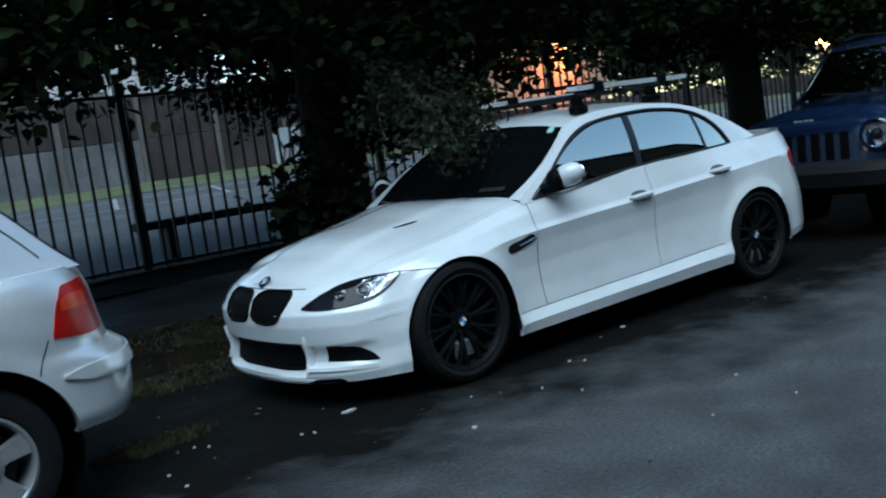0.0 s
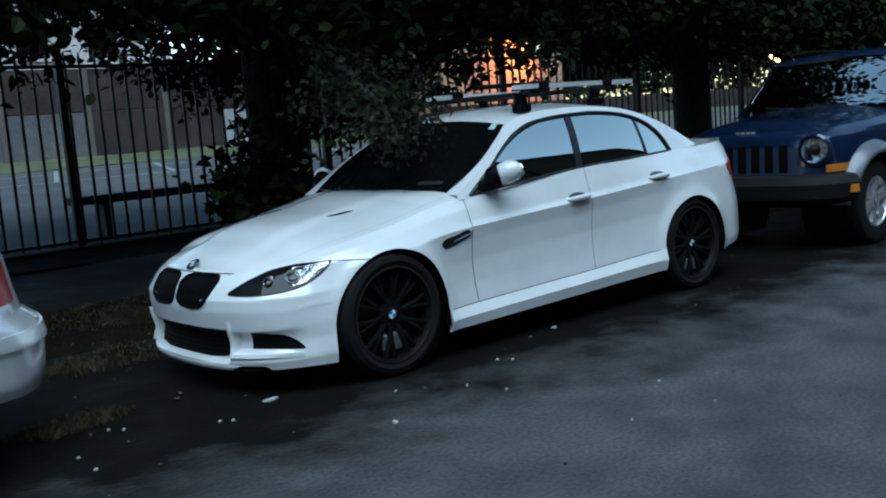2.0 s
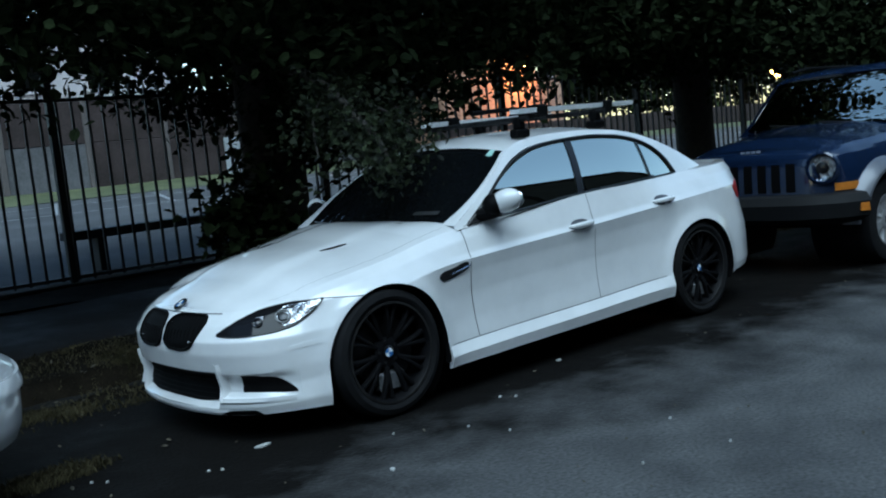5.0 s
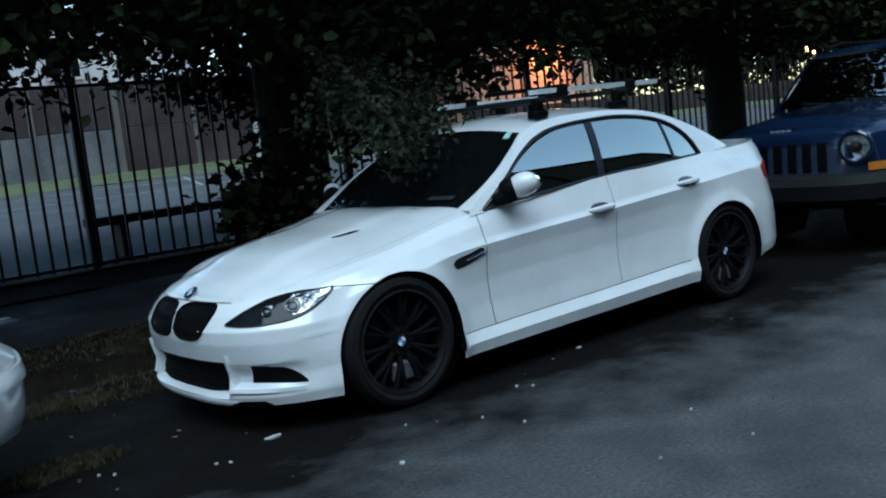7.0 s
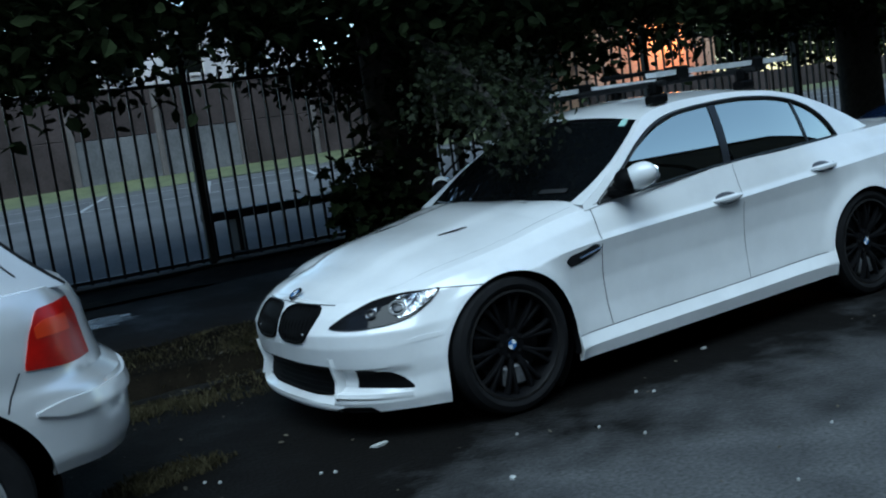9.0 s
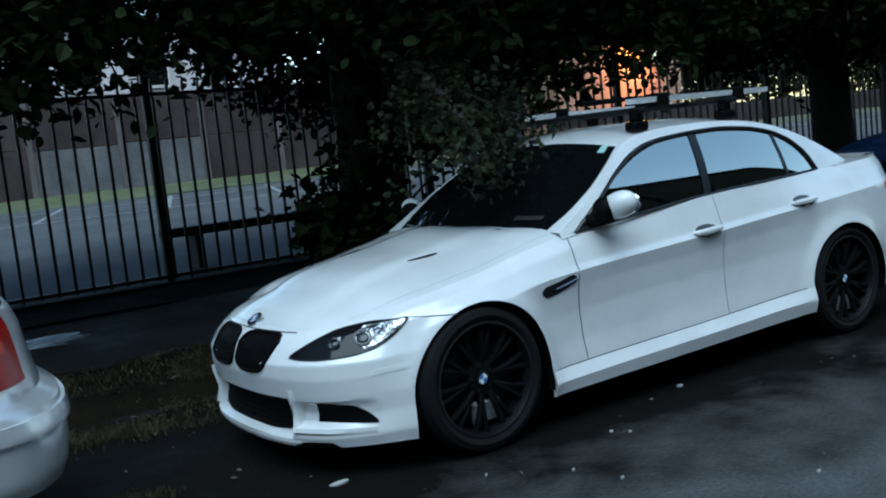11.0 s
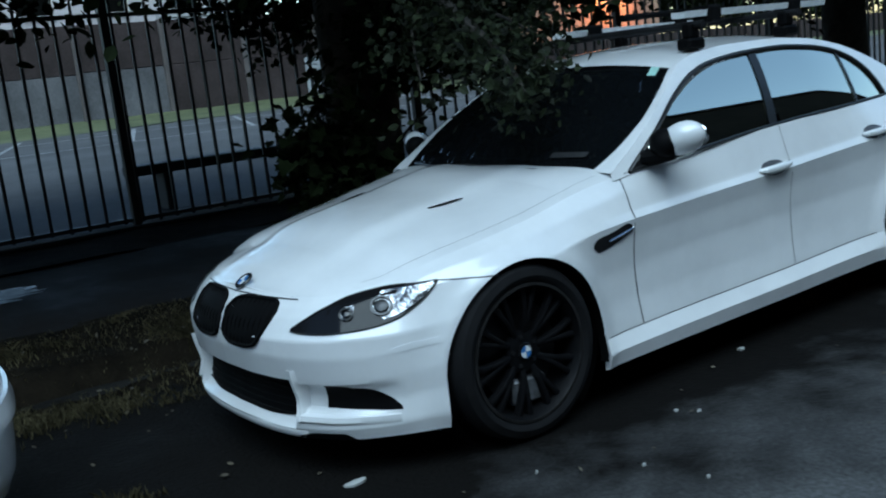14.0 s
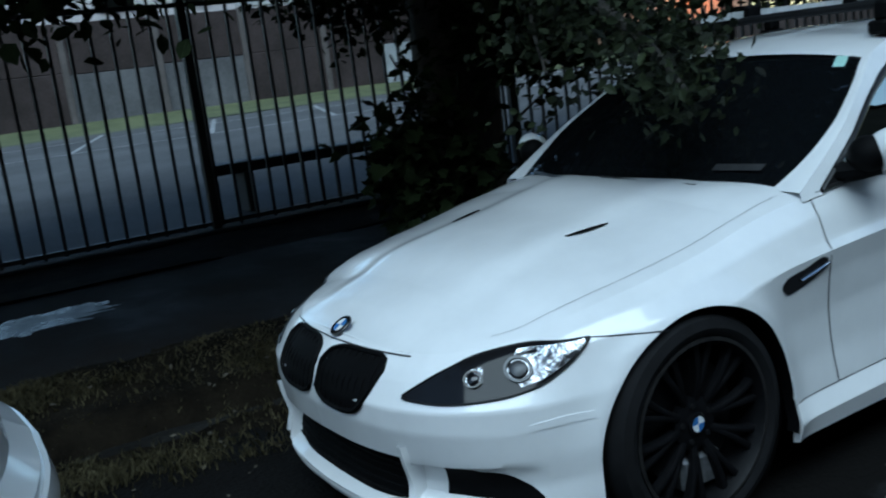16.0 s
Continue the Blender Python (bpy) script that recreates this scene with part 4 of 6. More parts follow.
for k in range(5):
    bm = bmesh.new()
    z = 0.212 + 0.024 * k
    tube(bm, [low_fn(a, z, 0.006) for a in np.linspace(-LOW_W * 0.93, LOW_W * 0.93, 24)], 0.0035, 5)
    part("intake_bar", bm, M_PLASTIC, intake)
A0, A1 = outline_a(0.555), outline_a(0.765)


def side_intake():
    return patch(skirt_fn, A0, A1, smooth_keyed([(0, 0.246), (0.5, 0.240), (1, 0.240)]), smooth_keyed([(0, 0.330), (0.3, 0.330), (0.65, 0.318), (0.9, 0.280), (1, 0.250)]), 20, 6, 0.003, 0.02)


both_sides(side_intake, "side_intake", M_PLASTIC, sedan)


def intake_fin():
    """The raised blade between the intakes, running out under the side opening."""
    bm = bmesh.new()
    rows = []
    for t in np.linspace(0, 1, 20):
        a = outline_a(0.45) + (outline_a(0.76) - outline_a(0.45)) * t
        rows.append([shell.point(a, 0.232 - 0.004 * t, 0.0), shell.point(a, 0.226, 0.010 * (1 - t) + 0.004), shell.point(a, 0.208, 0.011 * (1 - t) + 0.004), shell.point(a, 0.196, 0.0)])
    grid(bm, rows)
    rows = []
    for t in np.linspace(0, 1, 12):
        a = outline_a(0.445 + 0.012 * t)
        z = 0.395 - 0.19 * t
        rows.append([shell.point(a - 0.010, z, -0.004), shell.point(a - 0.002, z, 0.014), shell.point(a + 0.012, z, 0.016), shell.point(a + 0.026, z, -0.004)])
    grid(bm, rows)
    bmesh.ops.recalc_face_normals(bm, faces=bm.faces)
    return bm


both_sides(intake_fin, "bumper_blade", M_WHITE, sedan)


def lip_fn():
    bm = bmesh.new()
    rows = []
    for t in np.linspace(0, 1, 24):
        a = outline_a(0.49) * t
        rows.append([shell.point(a, 0.168, 0.0), shell.point(a, 0.160, 0.005), shell.point(a, 0.146, 0.005), shell.point(a, 0.137, -0.01)])
    grid(bm, rows)
    bmesh.ops.recalc_face_normals(bm, faces=bm.faces)
    return bm


both_sides(lip_fn, "front_lip", M_WHITE, sedan)



def under_cut_shade():
    """A black plate painting the shaded opening under the bumper between the lip and the corner."""
    return patch(skirt_fn, outline_a(0.45), outline_a(0.665), smooth_keyed([(0, 0.118), (1, 0.120)]), smooth_keyed([(0, 0.146), (0.3, 0.164), (0.75, 0.166), (1, 0.132)]), 18, 4, 0.0075, 0.03)


both_sides(under_cut_shade, "under_cut_shade", M_PLASTIC, sedan)

# headlamps
H0, H1 = outline_a(0.462), shell.at_x(-0.318)
HL_HI = smooth_keyed([(0, 0.541), (0.06, 0.562), (0.2, 0.602), (0.42, 0.640), (0.7, 0.660), (1, 0.670)])
HL_LO = smooth_keyed([(0, 0.536), (0.05, 0.532), (0.22, 0.528), (0.5, 0.536), (0.7, 0.556), (0.86, 0.602), (1, 0.666)])
for side in (-1, 1):
    lamp = new("headlamp")
    lamp.parent = sedan

    def put(name, bm, mat, owner, label=""):
        return part(name, mirror_mesh(bm) if side > 0 else bm, mat, owner, label)
    lens = put("lens", patch(skirt_fn, H0, H1, HL_LO, HL_HI, 40, 10, 0.003, 0.012), M_LAMP, lamp, "dark clear headlamp lens")
    bm = bmesh.new()
    loop = [(t, HL_HI(t)) for t in np.linspace(0, 1, 30)] + [(t, HL_LO(t)) for t in np.linspace(1, 0, 30)]
    tube(bm, [shell.point(H0 + (H1 - H0) * t, z, 0.003) for t, z in loop], 0.0035, 5)
    put("lens_edge", bm, M_TRIM, lamp)
    for t, r in ((0.40, 0.027), (0.63, 0.040)):
        z = (HL_LO(t) + HL_HI(t)) / 2 + 0.002
        p = shell.point(H0 + (H1 - H0) * t, z, 0.004)
        q = shell.point(H0 + (H1 - H0) * (t + 0.02), z, 0.004)
        up = (shell.point(H0 + (H1 - H0) * t, z + 0.01, 0.004) - p).normalized()
        across = (q - p).normalized()
        out = across.cross(up).normalized()
        if out.y > 0:
            out = -out
        for name, radii, mat in (("lamp_ring", [(r, 0.0), (r, 0.006), (r * 0.80, 0.006), (r * 0.76, 0.0)], M_GLOSSBLACK if r < 0.03 else M_RING), ("projector", [(r * 0.70, 0.0), (r * 0.6, 0.007), (r * 0.3, 0.011), (0.0005, 0.012)], M_GLOSSBLACK if r < 0.03 else M_RING)):
            bm = bmesh.new()
            rows = [[p + out * h + rr * (math.cos(a) * across + math.sin(a) * up) for a in (2 * math.pi * k / 24 for k in range(24))] for rr, h in radii]
            grid(bm, rows, closed=True)
            bmesh.ops.recalc_face_normals(bm, faces=bm.faces)
            put(name, bm, mat, lamp)
    for name, t0, t1, f0, f1 in (("indicator", 0.57, 0.975, 0.13, 0.92), ("inner_reflector", 0.36, 0.45, 0.40, 0.74)):
        mix = lambda t, f, t0=t0, t1=t1: HL_LO(t0 + (t1 - t0) * t) + (HL_HI(t0 + (t1 - t0) * t) - HL_LO(t0 + (t1 - t0) * t)) * f
        lo = lambda t, f0=f0, f1=f1, mix=mix: mix(t, f0 + (0.5 * (f1 - f0) - 0.02) * max(0.0, 1 - 6 * t))
        hi = lambda t, f0=f0, f1=f1, mix=mix: mix(t, f1 - (0.5 * (f1 - f0) - 0.02) * max(0.0, 1 - 6 * t))
        put(name, patch(skirt_fn, H0 + (H1 - H0) * t0, H0 + (H1 - H0) * t1, lo, hi, 18, 4, 0.0045, 0.002), M_REFLECT, lamp, "bright faceted lamp reflector")

# bonnet badge, a plain round emblem
badge = new("bonnet_badge")
badge.parent = sedan
nose_i = min(range(len(left)), key=lambda i: abs(left[i].x + 0.672))
c = bonnet_point(left[nose_i], 0.0)
c2 = bonnet_point(left[nose_i + 2], 0.0)
fwd = (c2 - c).normalized()
sidev = Vector((0, 1, 0))
upv = sidev.cross(fwd).normalized()
upv = upv if upv.z > 0 else -upv
upv = (upv + Vector((-0.6, 0, 0))).normalized()
fwd = sidev.cross(upv).normalized()
c = c + Vector((0, 0, 0.016))
bm = bmesh.new()
rows = [[c + upv * h + r * (math.cos(a) * fwd + math.sin(a) * sidev) for a in (2 * math.pi * k / 28 for k in range(28))] for r, h in ((0.041, -0.004), (0.041, 0.002), (0.039, 0.004), (0.026, 0.004))]
grid(bm, rows, closed=True)
part("badge_ring", bm, M_GLOSSBLACK, badge)
for qd, mat in enumerate((M_WHITEENAMEL, M_BLUEENAMEL, M_WHITEENAMEL, M_BLUEENAMEL)):
    bm = bmesh.new()
    bm.faces.new([bm.verts.new(c + upv * 0.0035)] + [bm.verts.new(c + upv * 0.0035 + 0.026 * (math.cos(a) * fwd + math.sin(a) * sidev)) for a in (qd * math.pi / 2 + t * math.pi / 12 for t in range(7))])
    part("badge_quarter", bm, mat, badge)

# wing vents and bonnet vents


def wing_vent():
    return patch(skirt_fn, shell.at_x(0.385), shell.at_x(0.607), smooth_keyed([(0, 0.648), (0.12, 0.628), (0.5, 0.640), (1, 0.674)]), smooth_keyed([(0, 0.662), (0.1, 0.680), (0.5, 0.694), (0.9, 0.712), (1, 0.702)]), 18, 5, 0.003, 0.012)


both_sides(wing_vent, "wing_vent", M_GLOSSBLACK, sedan)


def vent_blade():
    bm = bmesh.new()
    tube(bm, [shell.point(shell.at_x(x), z, 0.007) for x, z in ((0.47, 0.660), (0.55, 0.675), (0.612, 0.690))], [0.004, 0.006, 0.004], 6)
    return bm


both_sides(vent_blade, "vent_blade", M_CHROME, sedan)


def bonnet_z(x, y):
    i = min(range(len(left)), key=lambda k: abs(left[k].x - x))
    p = left[i]
    return bonnet_point(Vector((x, p.y, p.z)), y / p.y)


def bonnet_vent():
    bm = bmesh.new()
    rows = []
    for t in np.linspace(0, 1, 14):
        x, y = 0.005 + 0.155 * t, -0.345 - 0.035 * t
        w = 0.017 * math.sin(math.pi * min(max(t, 0.02), 0.98)) ** 0.6
        p = bonnet_z(x, y) + Vector((0, 0, 0.003))
        rows.append([p + Vector((0, -w, 0)), p + Vector((0, 0, 0.003)), p + Vector((0, w, 0))])
    grid(bm, rows)
    bmesh.ops.recalc_face_normals(bm, faces=bm.faces)
    return bm


both_sides(bonnet_vent, "bonnet_vent", M_GLOSSBLACK, sedan)

# joints between the panels
out_y = lambda p: Vector((0, -1, 0))


def joint(points, width=0.005):
    return lambda: line_strip([shell.point(shell.at_x(x), z) for x, z in points], width, out_y)


both_sides(joint([(0.640 - 0.018 * math.sin(math.pi * min(1, max(0, (z - 0.3) / 0.6))), z) for z in np.linspace(0.292, 0.885, 20)]), "panel_joint", M_TRIM, sedan)
both_sides(joint([(1.685, z) for z in np.linspace(0.316, 0.965, 16)], 0.0035), "panel_joint", M_TRIM, sedan)
both_sides(joint([(x, sill_line(x)) for x in np.linspace(0.385, 2.42, 30)], 0.004), "panel_joint", M_TRIM, sedan)
both_sides(joint([(x, 0.668 - 0.016 * (x + 0.318) / 0.2) for x in np.linspace(-0.318, -0.098, 10)]), "panel_joint", M_TRIM, sedan)


def bonnet_joint():
    pts = [bonnet_point(p, 0.93) + Vector((0, 0, 0.0015)) for p in left if p.x > -0.47 and p.x < 0.60]
    return line_strip([Vector((p.x, p.y, p.z)) for p in pts], 0.0014, lambda p: Vector((0, -0.3, 0.95)), 0.001)


both_sides(bonnet_joint, "panel_joint", M_TRIM, sedan)
bm = line_strip([low_fn(a, 0.628 if abs(a) < 2 else 0.6, 0.001) for a in np.linspace(-outline_a(0.44), outline_a(0.44), 31)], 0.005, lambda p: Vector((-0.8, 0, 0.6)), 0.002)
part("panel_joint", bm, M_TRIM, sedan)


def marker():
    return patch(skirt_fn, shell.at_x(-0.50), shell.at_x(-0.345), smooth_keyed([(0, 0.444), (1, 0.462)]), smooth_keyed([(0, 0.462), (0.5, 0.476), (1, 0.482)]), 12, 3, 0.002, 0.005)


both_sides(marker, "side_marker", M_WHITE, sedan)
L0, L1 = shell.at_x(3.30), shell.at_x(3.30) + 0.42


def tail_lamp():
    return patch(skirt_fn, L0, L1, smooth_keyed([(0, 0.835), (0.2, 0.760), (1, 0.745)]), smooth_keyed([(0, 0.858), (0.3, 0.885), (1, 0.890)]), 18, 6, 0.003, 0.01)


both_sides(tail_lamp, "tail_lamp", M_RED, sedan, "red tail lamp")
for x, y in ((0.014, -0.888), (2.766, -0.892)):
    wheel(sedan, (x, y, 0.333), 0.333, 0.258, 0.25, "mesh", -1)
    wheel(sedan, (x, -y, 0.333), 0.333, 0.258, 0.25, "mesh", 1)

# papers and stickers on the screen


def screen_point(t, s, off=0.004):
    x = 0.60 + 0.635 * t
    e = side_y(x, rail(x)) - 0.03
    bow = 0.10 + (0.055 - 0.10) * t
    return Vector((x - bow * (1 - s * s) - off, e * s, rail(x) + 0.004 + 0.03 * (1 - s * s) * t + off))


bm = bmesh.new()
grid(bm, [[screen_point(0.86 + 0.09 * j, -0.93 + 0.07 * i) for i in range(2)] for j in range(2)])
part("toll_sticker", bm, M_MINT, windscreen, "small mint green windscreen sticker")
# laid on the glass; the dimming by the tint is put into its colour
bm = bmesh.new()
grid(bm, [[screen_point(0.140 + 0.045 * j, -0.80 + 0.05 * i, 0.003) for i in range(6)] for j in range(2)])
part("dash_paper", bm, M_SLIP, windscreen, "dim slip of paper behind the windscreen")
# wipers
for s0, s1 in ((-0.55, 0.10), (0.15, 0.75)):
    bm = bmesh.new()
    tube(bm, [screen_point(0.02 + 0.05 * f, s0 + (s1 - s0) * f, 0.010) for f in (0, 0.3, 0.6, 1)], [0.009, 0.007, 0.006, 0.005], 6)
    part("wiper", bm, M_TRIM, sedan)

# roof rack
rack = thing("roof_rack", (1.45, 0, 1.37), "silver and black roof rack clamped across the sedan's roof", "roof rack")


def rack_part(name, bm, mat, label=""):
    for v in bm.verts:
        v.co -= Vector((1.45, 0, 1.37))
    return part(name, bm, mat, rack, label)


for x in (1.42, 2.16):
    zc = rail(x)
    for side in (-1, 1):
        bm = bmesh.new()
        y = side * (side_y(x, zc) - 0.035)
        add_box(bm, (x - 0.06, y - 0.04, zc + 0.012), (x + 0.06, y + 0.04, zc + 0.065), 0.012)
        add_box(bm, (x - 0.035, y - 0.03, zc + 0.06), (x + 0.035, y + 0.03, zc + 0.135), 0.012)
        rack_part("rack_foot", bm, M_PLASTIC, "black rack foot")
    bm = bmesh.new()
    tube(bm, [(x, -0.64, zc + 0.122), (x, 0.0, zc + 0.128), (x, 0.64, zc + 0.122)], 0.017, 8)
    rack_part("cross_bar", bm, M_GREYPLASTIC)
# bike tray running along the roof
for y, xa, xb, dz in ((-0.30, 1.66, 2.86, 0.0), (0.14, 1.26, 2.45, -0.028)):
    bm = bmesh.new()
    prof = [(-0.045, 0.03), (-0.04, 0.0), (0.04, 0.0), (0.045, 0.03)]
    rows = [[(x, y + u, 1.508 + dz + w + 0.02 * (x - 1.4) * 0.2) for u, w in prof] for x in np.linspace(xa, xb, 10)]
    grid(bm, rows)
    bmesh.ops.solidify(bm, geom=bm.faces[:], thickness=0.005)
    rack_part("bike_tray", bm, M_ALU, "silver bike tray")
    for x in (xa + 0.22, xb - 0.3):
        bm = bmesh.new()
        add_box(bm, (x - 0.05, y - 0.06, 1.475), (x + 0.05, y + 0.06, 1.560 + dz), 0.012)
        rack_part("tray_clamp", bm, M_PLASTIC)
bm = bmesh.new()
tube(bm, [(1.35, -0.22, 1.535), (1.75, -0.20, 1.545), (2.15, -0.18, 1.54)], [0.018, 0.014, 0.016], 8)
rack_part("folded_arm", bm, M_PLASTIC)

# ---- silver hatchback ahead ----
HATCH_AT = Vector((-4.935, -0.075, 0.0))
hatch = thing("silver_hatchback", HATCH_AT, "silver hatchback with red tail lamps parked ahead of the sedan", "car")
HATCH_PLAN = [(-0.89, 0), (-0.86, 0.35), (-0.74, 0.66), (-0.50, 0.79), (0.0, 0.845), (0.5, 0.855), (1.2, 0.862), (2.0, 0.868), (2.51, 0.870), (2.85, 0.855), (3.07, 0.785), (3.205, 0.61), (3.285, 0.33), (3.31, 0)]
side_rows = lambda top, ins: [(0.20, 0.05), (0.21, 0.02), (0.30, 0.0), (0.40, 0.005), (0.52, 0.008), (0.64, 0.004), (0.74, 0.0), (0.83, 0.006), (0.90, 0.022), (0.95, 0.038), (top, ins)]
HATCH_ROWS = [(0, [(0.2, 0.1), (0.22, 0.02), (0.3, 0.0), (0.4, 0.0), (0.5, 0.0), (0.56, 0.02), (0.62, 0.05), (0.66, 0.08), (0.70, 0.12), (0.73, 0.16), (0.76, 0.22)]),
              (3, [(0.2, 0.05), (0.22, 0.02), (0.3, 0.0), (0.4, 0.0), (0.5, 0.0), (0.58, 0.01), (0.66, 0.03), (0.72, 0.06), (0.78, 0.09), (0.81, 0.12), (0.83, 0.15)]),
              (4, side_rows(0.97, 0.10)), (6, side_rows(1.00, 0.06)), (8, side_rows(1.005, 0.06)),
              (9, [(0.35, 0.05), (0.36, 0.02), (0.41, 0.0), (0.48, 0.0), (0.56, -0.002), (0.645, 0.004), (0.69, 0.018), (0.78, 0.020), (0.90, 0.040), (0.97, 0.065), (1.01, 0.085)]),
              (10, [(0.345, 0.06), (0.355, 0.025), (0.40, 0.006), (0.48, 0.0), (0.57, -0.004), (0.635, 0.012), (0.685, 0.055), (0.78, 0.070), (0.90, 0.088), (0.97, 0.115), (1.01, 0.14)]),
              (11, [(0.34, 0.08), (0.35, 0.03), (0.40, 0.008), (0.48, 0.0), (0.57, -0.004), (0.635, 0.014), (0.68, 0.075), (0.78, 0.095), (0.90, 0.115), (0.97, 0.14), (1.01, 0.17)]),
              (13, [(0.34, 0.10), (0.35, 0.03), (0.40, 0.008), (0.48, 0.0), (0.57, -0.004), (0.635, 0.014), (0.68, 0.075), (0.78, 0.10), (0.90, 0.12), (0.97, 0.15), (1.01, 0.18)])]
VF, VR = (0.0, 0.315, 0.375), (2.511, 0.315, 0.385)
hshell = Shell(HATCH_PLAN, HATCH_ROWS, [VF, VR], 0.012)
hp = {}
for q, c in hshell.faces():
    key = "front_body" if c.x < 0.6 else ("door" if c.x < 1.95 else ("rear_bumper" if (c.x > 2.86 - 0.12 * max(0, min(1, (0.62 - c.z) / 0.3)) and c.z < 0.655) else "rear_quarter"))
    hp.setdefault(key, []).append(q)
for key, quads in hp.items():
    if key in ("front_body", "rear_bumper"):
        part(key, quads_mesh(quads, both=True), M_SILVER, hatch)
    else:
        part(key, quads_mesh(quads), M_SILVER, hatch)
        part(key, mirror_mesh(quads_mesh(quads)), M_SILVER, hatch)
for cx, cz, r in (VF, VR):
    for y in (-0.80, 0.80):
        wheel_well(hatch, cx, cz, r, y, y * 0.55)

    def vlip(cx=cx, cz=cz, r=r):
        bm = bmesh.new()
        grid(bm, [[hshell.point(hshell.at_x(cx - r * math.cos(t)), max(cz + r * math.sin(t), 0.35 if cx > 1 and math.cos(t) < 0 else 0.22)), hshell.point(hshell.at_x(cx - r * math.cos(t)), max(cz + r * math.sin(t), 0.35 if cx > 1 and math.cos(t) < 0 else 0.22)) + Vector((0, 0.05, 0))] for t in np.linspace(-0.1, math.pi + 0.1, 40)])
        return bm
    both_sides(vlip, "arch_lip", M_SILVER, hatch)
V_RAIL = [(0.55, 0.99), (1.15, 1.31), (1.5, 1.375), (2.0, 1.40), (2.4, 1.395), (2.66, 1.365), (2.78, 1.28), (2.95, 1.105), (3.065, 1.000)]
vrail = smooth_keyed(V_RAIL)
vy = lambda x, z: 0.815 - 0.40 * max(0, z - 0.95) - 0.16 * max(0.0, (x - 2.45) / 0.6) ** 1.5


def vside(x, z, off=0.0):
    return Vector((x, -(vy(x, z) + off), z))


quads = []
xs = np.linspace(0.55, 3.065, 60)
for x0, x1 in zip(xs, xs[1:]):
    mid = (x0 + x1) / 2
    for j in range(5):
        pts = []
        for x, f in ((x0, j / 5), (x1, j / 5), (x1, (j + 1) / 5), (x0, (j + 1) / 5)):
            lo = 1.0
            if 0.75 < mid < 2.22:
                lo = max(1.0, vrail(x) - 0.075)
            pts.append(vside(x, lo + (max(vrail(x), lo + 0.002) - lo) * f))
        quads.append(pts)
part("side_frame", quads_mesh(quads), M_SILVER, hatch)
part("side_frame", mirror_mesh(quads_mesh(quads)), M_SILVER, hatch)
for xa, xb in ((0.76, 1.45), (1.50, 2.215)):
    both_sides(lambda xa=xa, xb=xb: patch(vside, xa, xb, lambda t: 1.002, lambda t: max(1.01, vrail(xa + (xb - xa) * t) - 0.078), 16, 5, -0.01, 0.004), "side_window", M_GLASS, hatch)
bm = bmesh.new()
grid(bm, [[(x, vy(x, vrail(x)) * s, vrail(x) + 0.035 * (1 - s * s)) for s in np.linspace(-1, 1, 17)] for x in np.linspace(1.12, 2.68, 24)])
part("roof", bm, M_SILVER, hatch)
bm = bmesh.new()
grid(bm, [[(x + 0.03 * (1 - s * s), (vy(x, vrail(x)) - 0.03) * s, vrail(x) + 0.010) for s in np.linspace(-1, 1, 17)] for x in np.linspace(2.70, 3.02, 12)])
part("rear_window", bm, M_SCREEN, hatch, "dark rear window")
for sgn in (-1, 1):
    bm = bmesh.new()
    grid(bm, [[(x, sgn * (vy(x, vrail(x)) + 0.002), vrail(x) - 0.004), (x + 0.012, sgn * (vy(x, vrail(x)) - 0.022), vrail(x) + 0.006), (x + 0.012, sgn * (vy(x, vrail(x)) - 0.034), vrail(x) + 0.002)] for x in np.linspace(2.66, 3.065, 14)])
    bmesh.ops.recalc_face_normals(bm, faces=bm.faces)
    part("hatch_edge", bm, M_TRIM, hatch)
bm = bmesh.new()
grid(bm, [[(x - 0.08 * (1 - s * s), vy(x, vrail(x)) * s * 0.97, vrail(x) + 0.01) for s in np.linspace(-1, 1, 17)] for x in np.linspace(0.58, 1.14, 12)])
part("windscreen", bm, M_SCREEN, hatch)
tops_h = hshell.top
bm = bmesh.new()
grid(bm, [[Vector((p.x, p.y * s, p.z + 0.06 * (1 - abs(s) ** 2.2) * min(1, (p.x + 0.9) * 2))) for s in np.linspace(-1, 1, 21)] for p in tops_h if p.x < 0.64])
part("bonnet", bm, M_SILVER, hatch)
bm = bmesh.new()
grid(bm, [[Vector((p.x, p.y * s, p.z)) for s in np.linspace(-1, 1, 11)] for p in tops_h if p.x > 2.7])
part("hatch_sill", bm, M_SILVER, hatch)
bm = bmesh.new()
add_box(bm, (-0.7, -0.50, 0.24), (2.95, 0.50, 0.6), 0.04)
add_box(bm, (0.38, -0.78, 0.22), (2.13, 0.78, 0.9), 0.02)
add_box(bm, (0.7, -0.6, 0.7), (2.9, 0.6, 0.93), 0.02)
part("underbody", bm, M_PLASTIC, hatch)
hfn = lambda a, z, off: hshell.point(a, z, off)
T0, T1 = hshell.at_x(2.86), hshell.at_x(2.86) + 0.385


def vtail():
    return patch(hfn, T0, T1, smooth_keyed([(0, 0.745), (0.5, 0.728), (1, 0.730)]), smooth_keyed([(0, 0.765), (0.12, 0.88), (0.26, 0.945), (1, 0.955)]), 26, 8, 0.006, 0.016)


tl, _ = both_sides(vtail, "tail_lamp", M_RED, hatch, "large red tail lamp")
bm = patch(hfn, T0 + 0.06, T0 + 0.26, smooth_keyed([(0, 0.845), (1, 0.845)]), smooth_keyed([(0, 0.885), (0.3, 0.905), (1, 0.905)]), 12, 4, 0.0085, 0.004)
